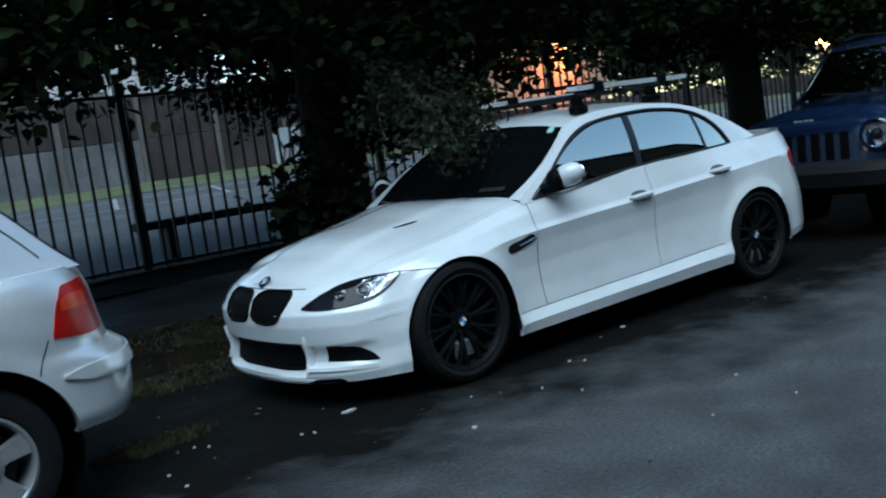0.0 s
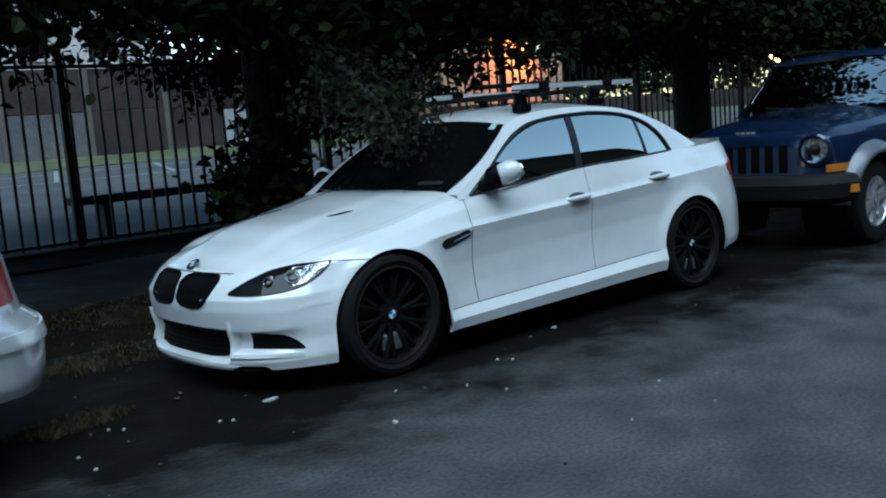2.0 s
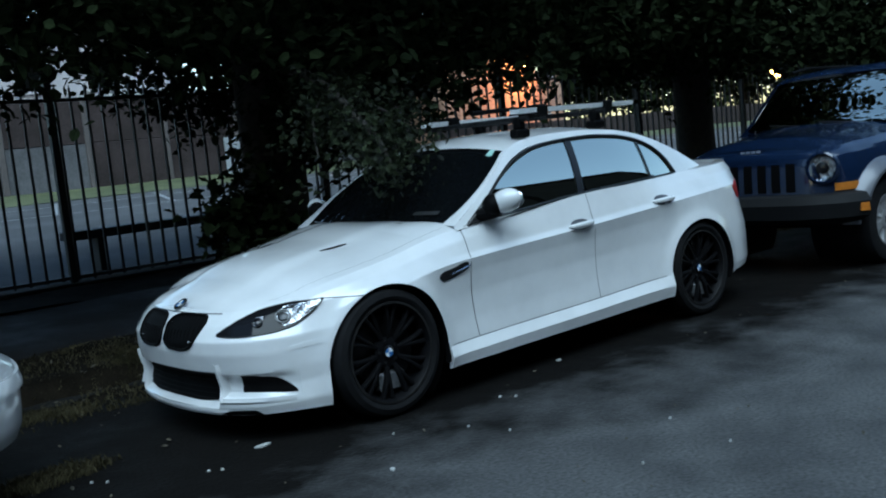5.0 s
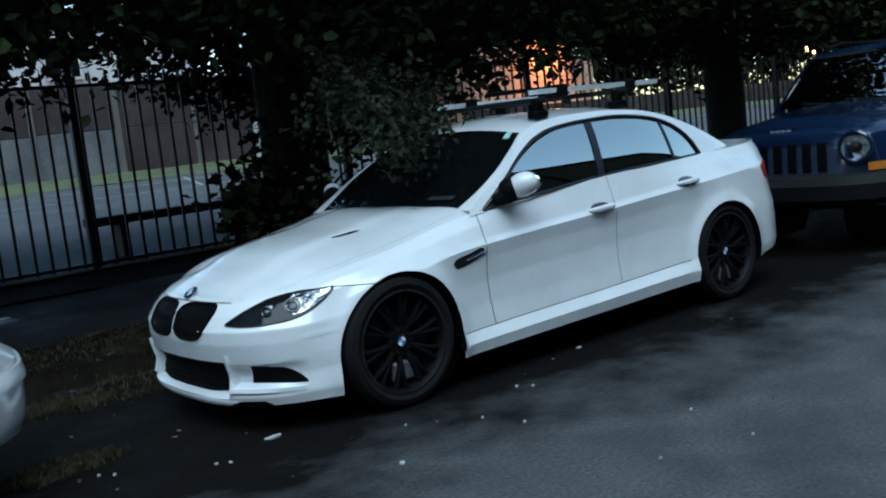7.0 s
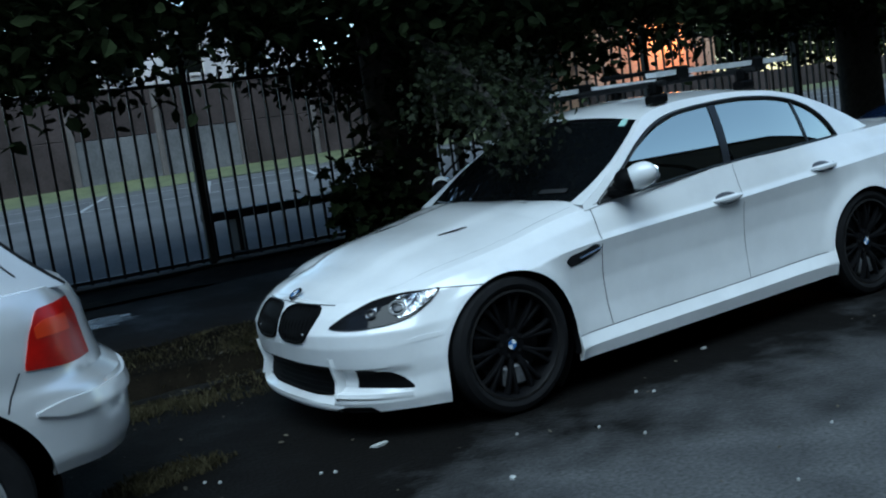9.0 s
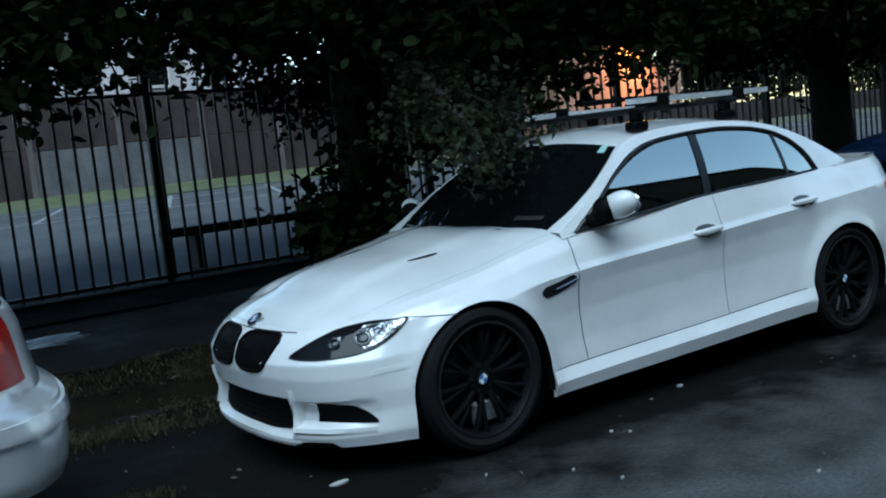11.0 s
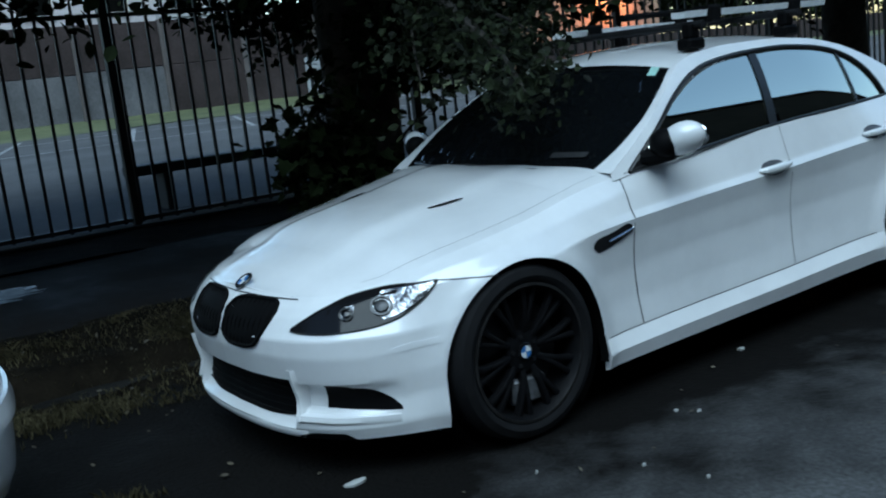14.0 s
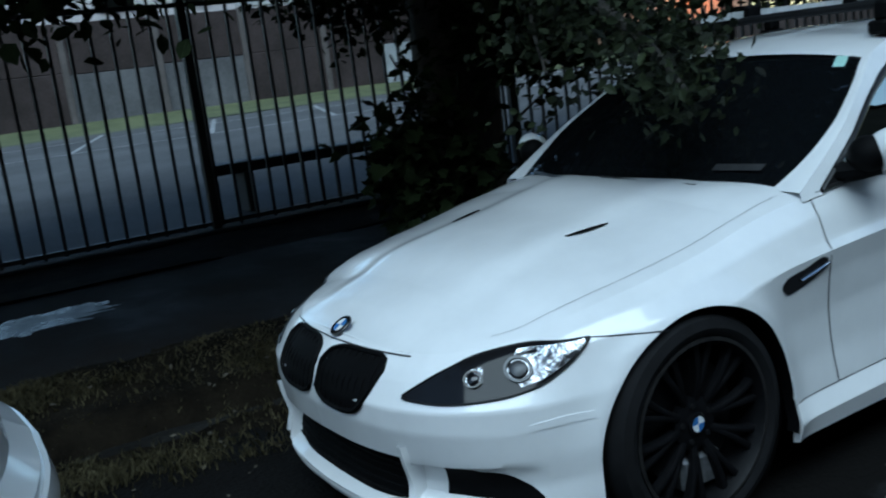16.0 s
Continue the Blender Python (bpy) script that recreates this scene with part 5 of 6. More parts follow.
part("indicator_lens", bm, M_REDORANGE, tl, "orange indicator lens")


def vstrip():
    return patch(hfn, hshell.at_x(2.86), hshell.a[-1], smooth_keyed([(0, 0.585), (0.12, 0.555), (1, 0.555)]), smooth_keyed([(0, 0.595), (0.12, 0.615), (1, 0.615)]), 30, 4, 0.013, 0.02)


both_sides(vstrip, "bumper_strip", M_SILVER, hatch)


def vjoint(points, w=0.006):
    return lambda: line_strip([hshell.point(hshell.at_x(x), z) for x, z in points], w, lambda p: Vector((0.25, -0.95, 0)), 0.002)


both_sides(vjoint([(2.835, 0.745), (2.815, 0.71), (2.79, 0.67), (2.77, 0.62)]), "panel_joint", M_TRIM, hatch)
both_sides(lambda: line_strip([vside(x, vrail(x) - 0.075 - 0.02 * t) for t, x in zip(np.linspace(0, 1, 14), np.linspace(2.50, 2.90, 14))], 0.006, lambda p: Vector((0.2, -0.9, 0.3)), 0.003), "panel_joint", M_TRIM, hatch)
for x in (0.0, 2.511):
    wheel(hatch, (x, -0.835, 0.312), 0.312, 0.205, 0.20, "five", -1)
    wheel(hatch, (x, 0.835, 0.312), 0.312, 0.205, 0.20, "five", 1)
bm = bmesh.new()
tube(bm, [(2.92, 0.3, 0.22), (3.16, 0.3, 0.22)], 0.03, 10)
part("exhaust", bm, M_STEEL, hatch)

# ---- blue off-roader behind ----
JEEP_AT = Vector((5.20, -0.24, 0.0))
jeep = thing("blue_offroader", JEEP_AT, "dark blue off-road wagon with round headlamps parked behind", "car")
JEEP_PLAN = [(-0.74, 0), (-0.73, 0.35), (-0.69, 0.58), (-0.60, 0.72), (-0.45, 0.80), (-0.2, 0.84), (0.3, 0.86), (0.8, 0.87), (1.6, 0.875), (2.4, 0.875), (3.0, 0.86), (3.3, 0.78), (3.42, 0.5), (3.45, 0)]
jside = lambda top: [(0.34, 0.05), (0.35, 0.02), (0.42, 0.0), (0.50, 0.0), (0.60, 0.004), (0.70, 0.006), (0.80, 0.004), (0.90, 0.010), (0.97, 0.025), (1.03, 0.05), (top, 0.09)]
JEEP_ROWS = [(0, [(0.42, 0.10), (0.43, 0.05), (0.50, 0.03), (0.60, 0.03), (0.66, 0.03), (0.72, 0.03), (0.82, 0.035), (0.92, 0.045), (0.97, 0.055), (1.005, 0.075), (1.025, 0.12)]),
             (3, [(0.42, 0.08), (0.43, 0.04), (0.50, 0.02), (0.60, 0.02), (0.66, 0.02), (0.72, 0.02), (0.82, 0.025), (0.90, 0.035), (0.95, 0.05), (0.985, 0.08), (1.01, 0.14)]),
             (4, [(0.42, 0.06), (0.43, 0.03), (0.50, 0.01), (0.60, 0.01), (0.66, 0.01), (0.74, 0.01), (0.84, 0.02), (0.92, 0.04), (0.97, 0.06), (1.005, 0.10), (1.03, 0.15)]),
             (6, jside(1.09)), (7, jside(1.15)), (9, jside(1.16)), (11, jside(1.16)), (13, jside(1.15))]
JF, JR = (0.0, 0.37, 0.43), (2.65, 0.37, 0.43)
jshell = Shell(JEEP_PLAN, JEEP_ROWS, [JF, JR], 0.02)
jp = {}
for q, c in jshell.faces():
    key = "nose" if c.x < -0.44 else ("front_wing" if c.x < 0.62 else ("front_door" if c.x < 1.55 else ("rear_door" if c.x < 2.3 else "rear_body")))
    jp.setdefault(key, []).append(q)
for key, quads in jp.items():
    if key in ("nose", "rear_body"):
        part(key, quads_mesh(quads, both=True), M_BLUE, jeep)
    else:
        part(key, quads_mesh(quads), M_BLUE, jeep)
        part(key, mirror_mesh(quads_mesh(quads)), M_BLUE, jeep)
bm = bmesh.new()
jt = [p for p in jshell.top if p.x < 0.72]
grid(bm, [[Vector((p.x, p.y * s, p.z + 0.085 * (1 - abs(s) ** 3) * min(1, (p.x + 0.70) * 2.5))) for s in np.linspace(-1, 1, 25)] for p in jt])
bmesh.ops.recalc_face_normals(bm, faces=bm.faces)
part("bonnet", bm, M_BLUE, jeep)
J_RAIL = smooth_keyed([(0.50, 1.13), (0.66, 1.24), (0.95, 1.52), (1.12, 1.645), (1.3, 1.69), (2.2, 1.715), (3.0, 1.69), (3.2, 1.60), (3.38, 1.15)])
jy = lambda x, z: 0.80 - 0.24 * max(0, z - 1.15)


def jside_pt(x, z, off=0.0):
    return Vector((x, -(jy(x, z) + off), z))


quads = []
for x0, x1 in zip(np.linspace(0.5, 3.38, 60), np.linspace(0.5, 3.38, 60)[1:]):
    mid = (x0 + x1) / 2
    hole = 0.80 < mid < 3.05 and not 1.52 < mid < 1.60 and not 2.28 < mid < 2.36
    for j in range(4):
        pts = []
        for x, f in ((x0, j / 4), (x1, j / 4), (x1, (j + 1) / 4), (x0, (j + 1) / 4)):
            lo = max(1.155, J_RAIL(x) - 0.09) if hole else 1.14
            pts.append(jside_pt(x, lo + (max(J_RAIL(x), lo + 0.002) - lo) * f))
        quads.append(pts)
part("side_frame", quads_mesh(quads), M_BLUE, jeep)
part("side_frame", mirror_mesh(quads_mesh(quads)), M_BLUE, jeep)
for xa, xb in ((0.80, 1.52), (1.60, 2.28), (2.36, 3.05)):
    both_sides(lambda xa=xa, xb=xb: patch(jside_pt, xa, xb, lambda t: 1.156, lambda t: max(1.165, J_RAIL(xa + (xb - xa) * t) - 0.092), 12, 5, -0.01, 0.004), "side_window", M_GLASS, jeep)
bm = bmesh.new()
grid(bm, [[(x, jy(x, J_RAIL(x)) * s, J_RAIL(x) + 0.04 * (1 - abs(s) ** 3)) for s in np.linspace(-1, 1, 17)] for x in np.linspace(1.08, 3.25, 24)])
part("roof", bm, M_BLUE, jeep)
bm = bmesh.new()
grid(bm, [[(x - 0.07 * (1 - s * s), (jy(x, J_RAIL(x)) - 0.05) * s, J_RAIL(x) + 0.008) for s in np.linspace(-1, 1, 17)] for x in np.linspace(0.58, 1.09, 12)])
part("windscreen", bm, M_GLASS, jeep, "windscreen mirroring trees and sky")
for s0, s1 in ((-0.6, -0.02), (0.1, 0.7)):
    bm = bmesh.new()
    tube(bm, [(0.55, 0.7 * s0, 1.19), (0.535, 0.7 * (s0 + s1) / 2, 1.21), (0.56, 0.7 * s1, 1.225)], 0.009, 6)
    part("wiper", bm, M_TRIM, jeep)
for sgn in (-1, 1):
    bm = bmesh.new()
    tube(bm, [(1.25, sgn * 0.60, 1.735), (1.6, sgn * 0.60, 1.78), (2.7, sgn * 0.60, 1.78), (3.0, sgn * 0.60, 1.74)], 0.018, 8)
    part("roof_rail", bm, M_PLASTIC, jeep)
jfn = lambda a, z, off: jshell.point(a, z, off)
for k in range(7):
    y = -0.39 + 0.13 * k
    a = abs(y)

    def slot_fn(aa, z, off, y=y):
        p = jshell.point(abs(aa), z, off)
        return p if aa >= 0 else mirrored(p)
    bm = patch(slot_fn, y - 0.038, y + 0.038, lambda t: 0.68, lambda t: 0.915, 6, 8, 0.006, 0.02)
    part("grille_slot", bm, M_PLASTIC, jeep)
bm = bmesh.new()
rows = []
for t in np.linspace(-1, 1, 41):
    a = abs(t) * jshell.at_x(-0.42)
    ps = [jshell.point(a, 0.66, 0.0), jshell.point(a, 0.645, 0.10), jshell.point(a, 0.58, 0.14), jshell.point(a, 0.46, 0.13), jshell.point(a, 0.40, 0.05), jshell.point(a, 0.40, -0.08)]
    rows.append([p if t >= 0 else mirrored(p) for p in ps])
grid(bm, rows)
bmesh.ops.recalc_face_normals(bm, faces=bm.faces)
part("front_bumper", bm, M_GREYPLASTIC, jeep, "dark grey plastic bumper")
for sgn in (-1, 1):
    lamp = new("headlamp")
    lamp.parent = jeep
    c = jshell.point(jshell.at_x(-0.655), 0.865, 0.012)
    c = Vector((c.x, c.y if sgn < 0 else -c.y, c.z))
    ax = Vector((-0.93, 0.22 * sgn, 0.0)).normalized()
    sv = ax.cross(Vector((0, 0, 1))).normalized()
    for name, prof, mat in (("bezel", [(0.135, -0.03), (0.135, 0.02), (0.118, 0.03), (0.108, 0.01)], M_BLUE), ("reflector", [(0.108, 0.008), (0.09, -0.002), (0.04, 0.0), (0.002, 0.002)], M_REFLECT), ("lens", [(0.107, 0.012), (0.08, 0.024), (0.04, 0.030), (0.001, 0.032)], M_LAMP)):
        if name == "lens":
            prof = [(0.05, 0.004), (0.045, 0.03), (0.02, 0.034), (0.001, 0.035)]
        bm = bmesh.new()
        grid(bm, [[c + ax * h + r * (math.cos(a) * sv + math.sin(a) * Vector((0, 0, 1))) for a in (2 * math.pi * k / 28 for k in range(28))] for r, h in prof], closed=True)
        bmesh.ops.recalc_face_normals(bm, faces=bm.faces)
        part(name, bm, mat, lamp)
both_sides(lambda: patch(jfn, jshell.at_x(-0.60), jshell.at_x(-0.40), lambda t: 0.672, lambda t: 0.735, 10, 3, 0.012, 0.02), "indicator", M_AMBER, jeep, "amber indicator lens")
both_sides(lambda: patch(jfn, jshell.at_x(-0.50), jshell.at_x(-0.44), lambda t: 0.50, lambda t: 0.565, 4, 3, 0.142, 0.02), "side_reflector", M_AMBER, jeep, "small amber reflector")
# brand script on the bonnet edge, as plain bars
for k in range(4):
    bm = bmesh.new()
    add_box(bm, (-0.645, -0.10 + 0.05 * k, 1.022), (-0.632, -0.062 + 0.05 * k, 1.040))
    part("badge_bar", bm, M_CHROME, jeep)
for cx, cz, r in (JF, JR):
    for y in (-0.80, 0.80):
        wheel_well(jeep, cx, cz, r, y, y * 0.5)

    def flare(cx=cx, cz=cz, r=r):
        bm = bmesh.new()
        rows = []
        for t in np.linspace(0.02, math.pi - 0.02, 36):
            row = []
            for rr, off in ((r + 0.10, 0.002), (r + 0.075, 0.05), (r + 0.02, 0.075), (r - 0.005, 0.07), (r - 0.01, 0.0)):
                x, z = cx - rr * math.cos(t), cz + rr * math.sin(t)
                row.append(jshell.point(jshell.at_x(x), z, off))
            rows.append(row)
        grid(bm, rows)
        bmesh.ops.recalc_face_normals(bm, faces=bm.faces)
        return bm
    both_sides(flare, "arch_flare", M_FLARE, jeep, "grey painted wheel arch flare")
    for y, sd in ((-0.86, -1), (0.86, 1)):
        wheel(jeep, (cx, y, 0.365), 0.365, 0.215, 0.23, "six", sd)
bm = bmesh.new()
add_box(bm, (-0.55, -0.50, 0.36), (3.3, 0.50, 0.80), 0.04)
add_box(bm, (0.45, -0.78, 0.36), (2.2, 0.78, 1.05), 0.02)
part("underbody", bm, M_PLASTIC, jeep)
bm = bmesh.new()
add_box(bm, (0.62, -0.68, 0.95), (3.1, 0.68, 1.14), 0.02)
part("cabin_lining", bm, M_PLASTIC, jeep)

# ---- iron fence ----
fence = thing("iron_fence", (10, FENCE_Y, 0.395), "tall black iron railing fence on the low wall", "fence")
FO = Vector((10, FENCE_Y, 0.395))
bm = bmesh.new()
add_box(bm, (-0.013, -0.013, 0.012), (0.013, 0.013, 1.90))
tip = [v for v in bm.verts if v.co.z > 1]
for v in tip:
    v.co.x *= 0.9
    v.co.y *= 0.9
top = bm.verts.new((0, 0, 1.965))
for f in [f for f in bm.faces if f.normal.z > 0.9 and f.calc_center_median().z > 1]:
    ring = list(f.verts)
    bm.faces.remove(f)
    for a, b in zip(ring, ring[1:] + ring[:1]):
        bm.faces.new([a, b, top])
bar = part("bar", bm, M_IRON, fence, smooth=0)
bar_mesh = bar.data
STEP = 0.1553
x0 = -0.2142 - 60 * STEP
rng = random.Random(11)
for k in range(290):
    x = x0 + STEP * k
    ob = bar if k == 0 else new("bar", bar_mesh)
    ob.parent = fence
    ob.location = (x - FO.x + rng.uniform(-0.004, 0.004), 0, rng.uniform(-0.008, 0.006))
    ob.rotation_euler = (rng.uniform(-0.004, 0.004), rng.uniform(-0.004, 0.004), rng.uniform(-0.2, 0.2))
for z in (0.045, 1.80):
    bm = bmesh.new()
    add_box(bm, (x0 - FO.x - 0.2, -0.022, z - 0.018), (x0 - FO.x + 45.0, 0.022, z + 0.018), 0.004)
    part("rail", bm, M_IRON, fence)
for k in range(-4, 14):
    bm = bmesh.new()
    x = 0.508 + k * STEP * 20 - FO.x
    add_box(bm, (x - 0.036, -0.036, 0.0), (x + 0.036, 0.036, 1.99), 0.006)
    add_box(bm, (x - 0.045, -0.045, 1.985), (x + 0.045, 0.045, 2.03), 0.012)
    part("post", bm, M_IRON, fence)

# ---- bench behind the fence ----
bench = thing("park_bench", (1.75, 5.50, lot_z(0, 5.5)), "backless dark wooden bench behind the railings", "bench")
for k in range(3):
    bm = bmesh.new()
    add_box(bm, (-1.05, -0.16 + 0.115 * k, 0.355), (1.30, -0.06 + 0.115 * k, 0.450), 0.010)
    part("seat_plank", bm, M_BENCH, bench)
for x in (-0.72, 0.98):
    bm = bmesh.new()
    add_box(bm, (x - 0.045, -0.14, 0.0), (x + 0.045, 0.14, 0.355), 0.01)
    part("leg", bm, M_BENCH, bench)

# ---- kerb stones ----
kerb = thing("kerb_line", (0, KERB_Y - 0.1, 0), "row of dark worn kerb stones sunk in the verge", "kerb", kind="structure")
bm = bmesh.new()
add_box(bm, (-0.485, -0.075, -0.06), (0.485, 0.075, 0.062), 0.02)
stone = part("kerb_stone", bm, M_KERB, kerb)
for k in range(26):
    ob = stone if k == 0 else new("kerb_stone", stone.data)
    ob.parent = kerb
    ob.location = (-10 + k, rng.uniform(-0.015, 0.015), rng.uniform(-0.055, -0.035))
    ob.rotation_euler = (rng.uniform(-0.06, 0.06), rng.uniform(-0.01, 0.01), rng.uniform(-0.01, 0.01))

# ---- leaves and trees ----
BROAD = [(0, 0), (0.22, 0.10), (0.50, 0.02), (0.40, 0.30), (0.52, 0.55), (0.28, 0.56), (0.22, 0.72), (0.0, 1.0)]
LOBED = np.array(BROAD + [(-x, y) for x, y in reversed(BROAD[1:-1])])
PLAIN = np.array([(0, 0), (0.30, 0.35), (0.26, 0.70), (0, 1.0), (-0.26, 0.70), (-0.30, 0.35)])


def leaf_cloud(centres, spread, per, size, seed, shape, flat=0.5, droop=0.3):
    """Vertices and faces of leaves round centres; each leaf is folded along its midrib."""
    g = np.random.default_rng(seed)
    n = len(centres) * per
    base = np.repeat(np.asarray(centres, float), per, axis=0) + g.normal(0, 1, (n, 3)) * np.repeat(np.broadcast_to(np.asarray(spread, float), (len(centres), 3)), per, axis=0)
    way = g.normal(0, 1, (n, 3)) * (1, 1, 0.5) + (0, 0, -droop)
    way /= np.linalg.norm(way, axis=1, keepdims=True)
    up = g.normal(0, flat, (n, 3)) + (0, -0.25, 1.0)
    side = np.cross(way, up)
    side /= np.linalg.norm(side, axis=1, keepdims=True) + 1e-9
    nrm = np.cross(side, way)
    s = size * g.uniform(0.6, 1.25, n)
    fold = g.uniform(0.05, 0.35, n)
    k = len(shape)
    u, v = shape[:, 0], shape[:, 1]
    curl = g.uniform(-0.3, 0.1, n)
    pts = base[:, None] + s[:, None, None] * (side[:, None] * u[None, :, None] + way[:, None] * v[None, :, None]
                                             + nrm[:, None] * (np.abs(u)[None, :, None] * fold[:, None, None] + (v ** 2)[None, :, None] * curl[:, None, None]))
    verts = pts.reshape(-1, 3)
    tip = k // 2 if k == 6 else len(BROAD) - 1
    off = (np.arange(n) * k)
    r = [list(range(0, tip + 1)), [0] + list(range(tip, k))]
    faces = []
    for o in off.tolist():
        faces.append([o + i for i in r[0]])
        faces.append([o + i for i in r[1]])
    return verts, faces


def cloud_object(name, clouds, mat, parent, kind="stuff", label=""):
    vs, fs, o = [], [], 0
    for v, f in clouds:
        vs.append(v)
        fs += [[i + o for i in face] for face in f]
        o += len(v)
    me = bpy.data.meshes.new(name)
    me.from_pydata(np.concatenate(vs).tolist(), [], fs)
    me.materials.append(mat)
    ob = new(name, me)
    ob.parent = parent
    return tagged(ob, label, kind=kind)


def trunk_mesh(path, radii, seed, n=14, rough=0.12):
    bm = bmesh.new()
    pts = [Vector(p) for p in path]
    rows = []
    for i, (p, r) in enumerate(zip(pts, radii)):
        rows.append([p + Vector((math.cos(a), math.sin(a), 0)) * r * (1 + rough * noise.noise((math.cos(a) * 1.7 + seed, math.sin(a) * 1.7, p.z * 1.3)) + 0.5 * rough * noise.noise((math.cos(a) * 5, math.sin(a) * 5 + seed, p.z * 4))) for a in (2 * math.pi * k / n for k in range(n))])
    grid(bm, rows, closed=True)
    return bm


def limb_mesh(path, r0, r1):
    bm = bmesh.new()
    m = len(path)
    pts = []
    for t in np.linspace(0, 1, 4 * m):
        pts.append(Vector([float(spline(range(m), [p[i] for p in path], t * (m - 1))) for i in range(3)]))
    tube(bm, pts, [r0 + (r1 - r0) * k / (len(pts) - 1) for k in range(len(pts))], 8)
    return bm


def spread_points(n, seed, x0, x1, y0, y1, zmin, height, power=1.6):
    g = np.random.default_rng(seed)
    x, y = g.uniform(x0, x1, n), g.uniform(y0, y1, n)
    low = np.array([1.3 + (zmin(a) - 1.3) * (b + 4.8) / 7.8 for a, b in zip(x, y)])
    lump = np.array([0.22 * noise.noise((a * 1.1, b * 1.1, 7.7)) + 0.12 * noise.noise((a * 3.0, b * 3.0, 1.7)) for a, b in zip(x, y)])
    return np.stack([x, y, low + lump + height * g.uniform(0, 1, n) ** power], 1)


def gapped(points, seed, gap):
    """Drops whole lumps of a crown, so that the sky shows between the twigs."""
    return np.array([p for p in points if noise.noise((p[0] * 1.5 + seed, p[1] * 1.5, p[2] * 1.5)) > -gap])


# tree beside the sedan
tree = thing("street_tree", (1.74, 2.95, 0.05), "dark leafy street tree with low boughs over the sedan", "tree", "street trees")
TO = Vector((1.74, 2.95, 0.05))
loc = lambda pts: [tuple(Vector(p) - TO) for p in pts]
part("trunk", trunk_mesh(loc([(1.74, 2.95, -0.02), (1.74, 2.95, 0.12), (1.74, 2.95, 0.35), (1.75, 2.94, 0.8), (1.76, 2.92, 1.4), (1.74, 2.9, 2.0), (1.72, 2.88, 2.7), (1.7, 2.85, 3.6), (1.65, 2.8, 4.8)]), [0.40, 0.36, 0.32, 0.300, 0.285, 0.27, 0.27, 0.20, 0.13], 1.0), M_BARK, tree)
DROOP = [(1.72, 2.85, 2.25), (1.45, 1.9, 2.08), (1.15, 1.05, 1.84), (0.86, 0.35, 1.60), (0.66, -0.12, 1.42), (0.50, -0.46, 1.24)]
limbs = [(DROOP, 0.06, 0.008), ([(1.7, 2.85, 2.5), (0.6, 2.5, 2.7), (-0.8, 2.1, 2.75), (-2.2, 1.8, 2.55)], 0.09, 0.02), ([(1.72, 2.85, 2.7), (2.6, 2.3, 2.9), (4.0, 2.0, 3.0), (5.4, 2.1, 2.8)], 0.09, 0.02),
         ([(1.7, 2.85, 3.0), (1.4, 1.4, 3.5), (0.9, 0.2, 3.8)], 0.07, 0.02), ([(1.7, 2.85, 2.6), (1.2, 3.6, 2.9), (0.4, 4.3, 2.9)], 0.06, 0.015), ([(1.74, 2.9, 0.9), (1.40, 2.55, 1.20), (1.15, 2.40, 1.25), (0.92, 2.35, 1.10)], 0.022, 0.005),
         ([(1.74, 2.9, 0.6), (1.95, 2.6, 1.0), (2.2, 2.4, 1.25)], 0.02, 0.005), ([(1.15, 1.05, 1.84), (0.78, 0.72, 1.62), (0.50, 0.30, 1.36)], 0.016, 0.005), ([(1.15, 1.05, 1.84), (1.20, 0.50, 1.64), (1.12, -0.02, 1.42)], 0.016, 0.005)]
for path, r0, r1 in limbs:
    part("limb", limb_mesh(loc(path), r0, r1), M_BARK, tree)
ZA = smooth_keyed([(-6, 2.15), (-3.5, 2.12), (-1.0, 2.2), (-0.35, 2.3), (-0.1, 2.58), (1.1, 2.5), (1.45, 2.12), (1.9, 1.95), (2.6, 1.9), (3.2, 2.05), (3.9, 2.25), (5.0, 2.45), (5.9, 2.45), (7.0, 2.4)])
crown = gapped(spread_points(4200, 21, -4.5, 7.0, 1.0, 6.4, ZA, 2.6, 1.5), 3.0, 0.50)
low_mass = [spread for spread in np.random.default_rng(5).normal((2.02, 2.45, 1.72), (0.26, 0.34, 0.15), (95, 3))]
shoots = np.random.default_rng(6).normal((1.12, 2.42, 1.00), (0.19, 0.15, 0.17), (36, 3))
shoots2 = np.random.default_rng(8).normal((1.22, 2.45, 0.70), (0.20, 0.14, 0.12), (22, 3))
# unseen upper leaves, added to shade the low leaves and the verge
high = np.random.default_rng(61).uniform((-2.4, 0.2, 4.4), (7, 6.5, 7.2), (1700, 3))
high = np.concatenate([high, np.random.default_rng(65).uniform((-0.3, -1.3, 4.6), (3.0, 0.3, 7.0), (170, 3))])
# gap cut in the leaves so that the off-roader's windscreen mirrors sky
clearing = lambda p: 4.4 < p[0] < 7.2 and p[1] < 4.2 and p[2] > 2.95 and noise.noise((p[0] * 0.9, p[1] * 0.9, p[2] * 0.5 + 5.0)) < 0.22
crown, high = (np.array([p for p in pts if not clearing(p)]) for pts in (crown, high))
cloud_object("crown", [leaf_cloud(high - np.array(TO), 0.3, 14, 0.24, 62, PLAIN), leaf_cloud(crown - np.array(TO), 0.17, 20, 0.115, 1, PLAIN), leaf_cloud(np.array(low_mass) - np.array(TO), 0.16, 22, 0.11, 2, PLAIN),
                       leaf_cloud(shoots - np.array(TO), 0.085, 14, 0.10, 3, LOBED), leaf_cloud(shoots2 - np.array(TO), 0.085, 14, 0.10, 9, LOBED)], M_LEAF, tree)
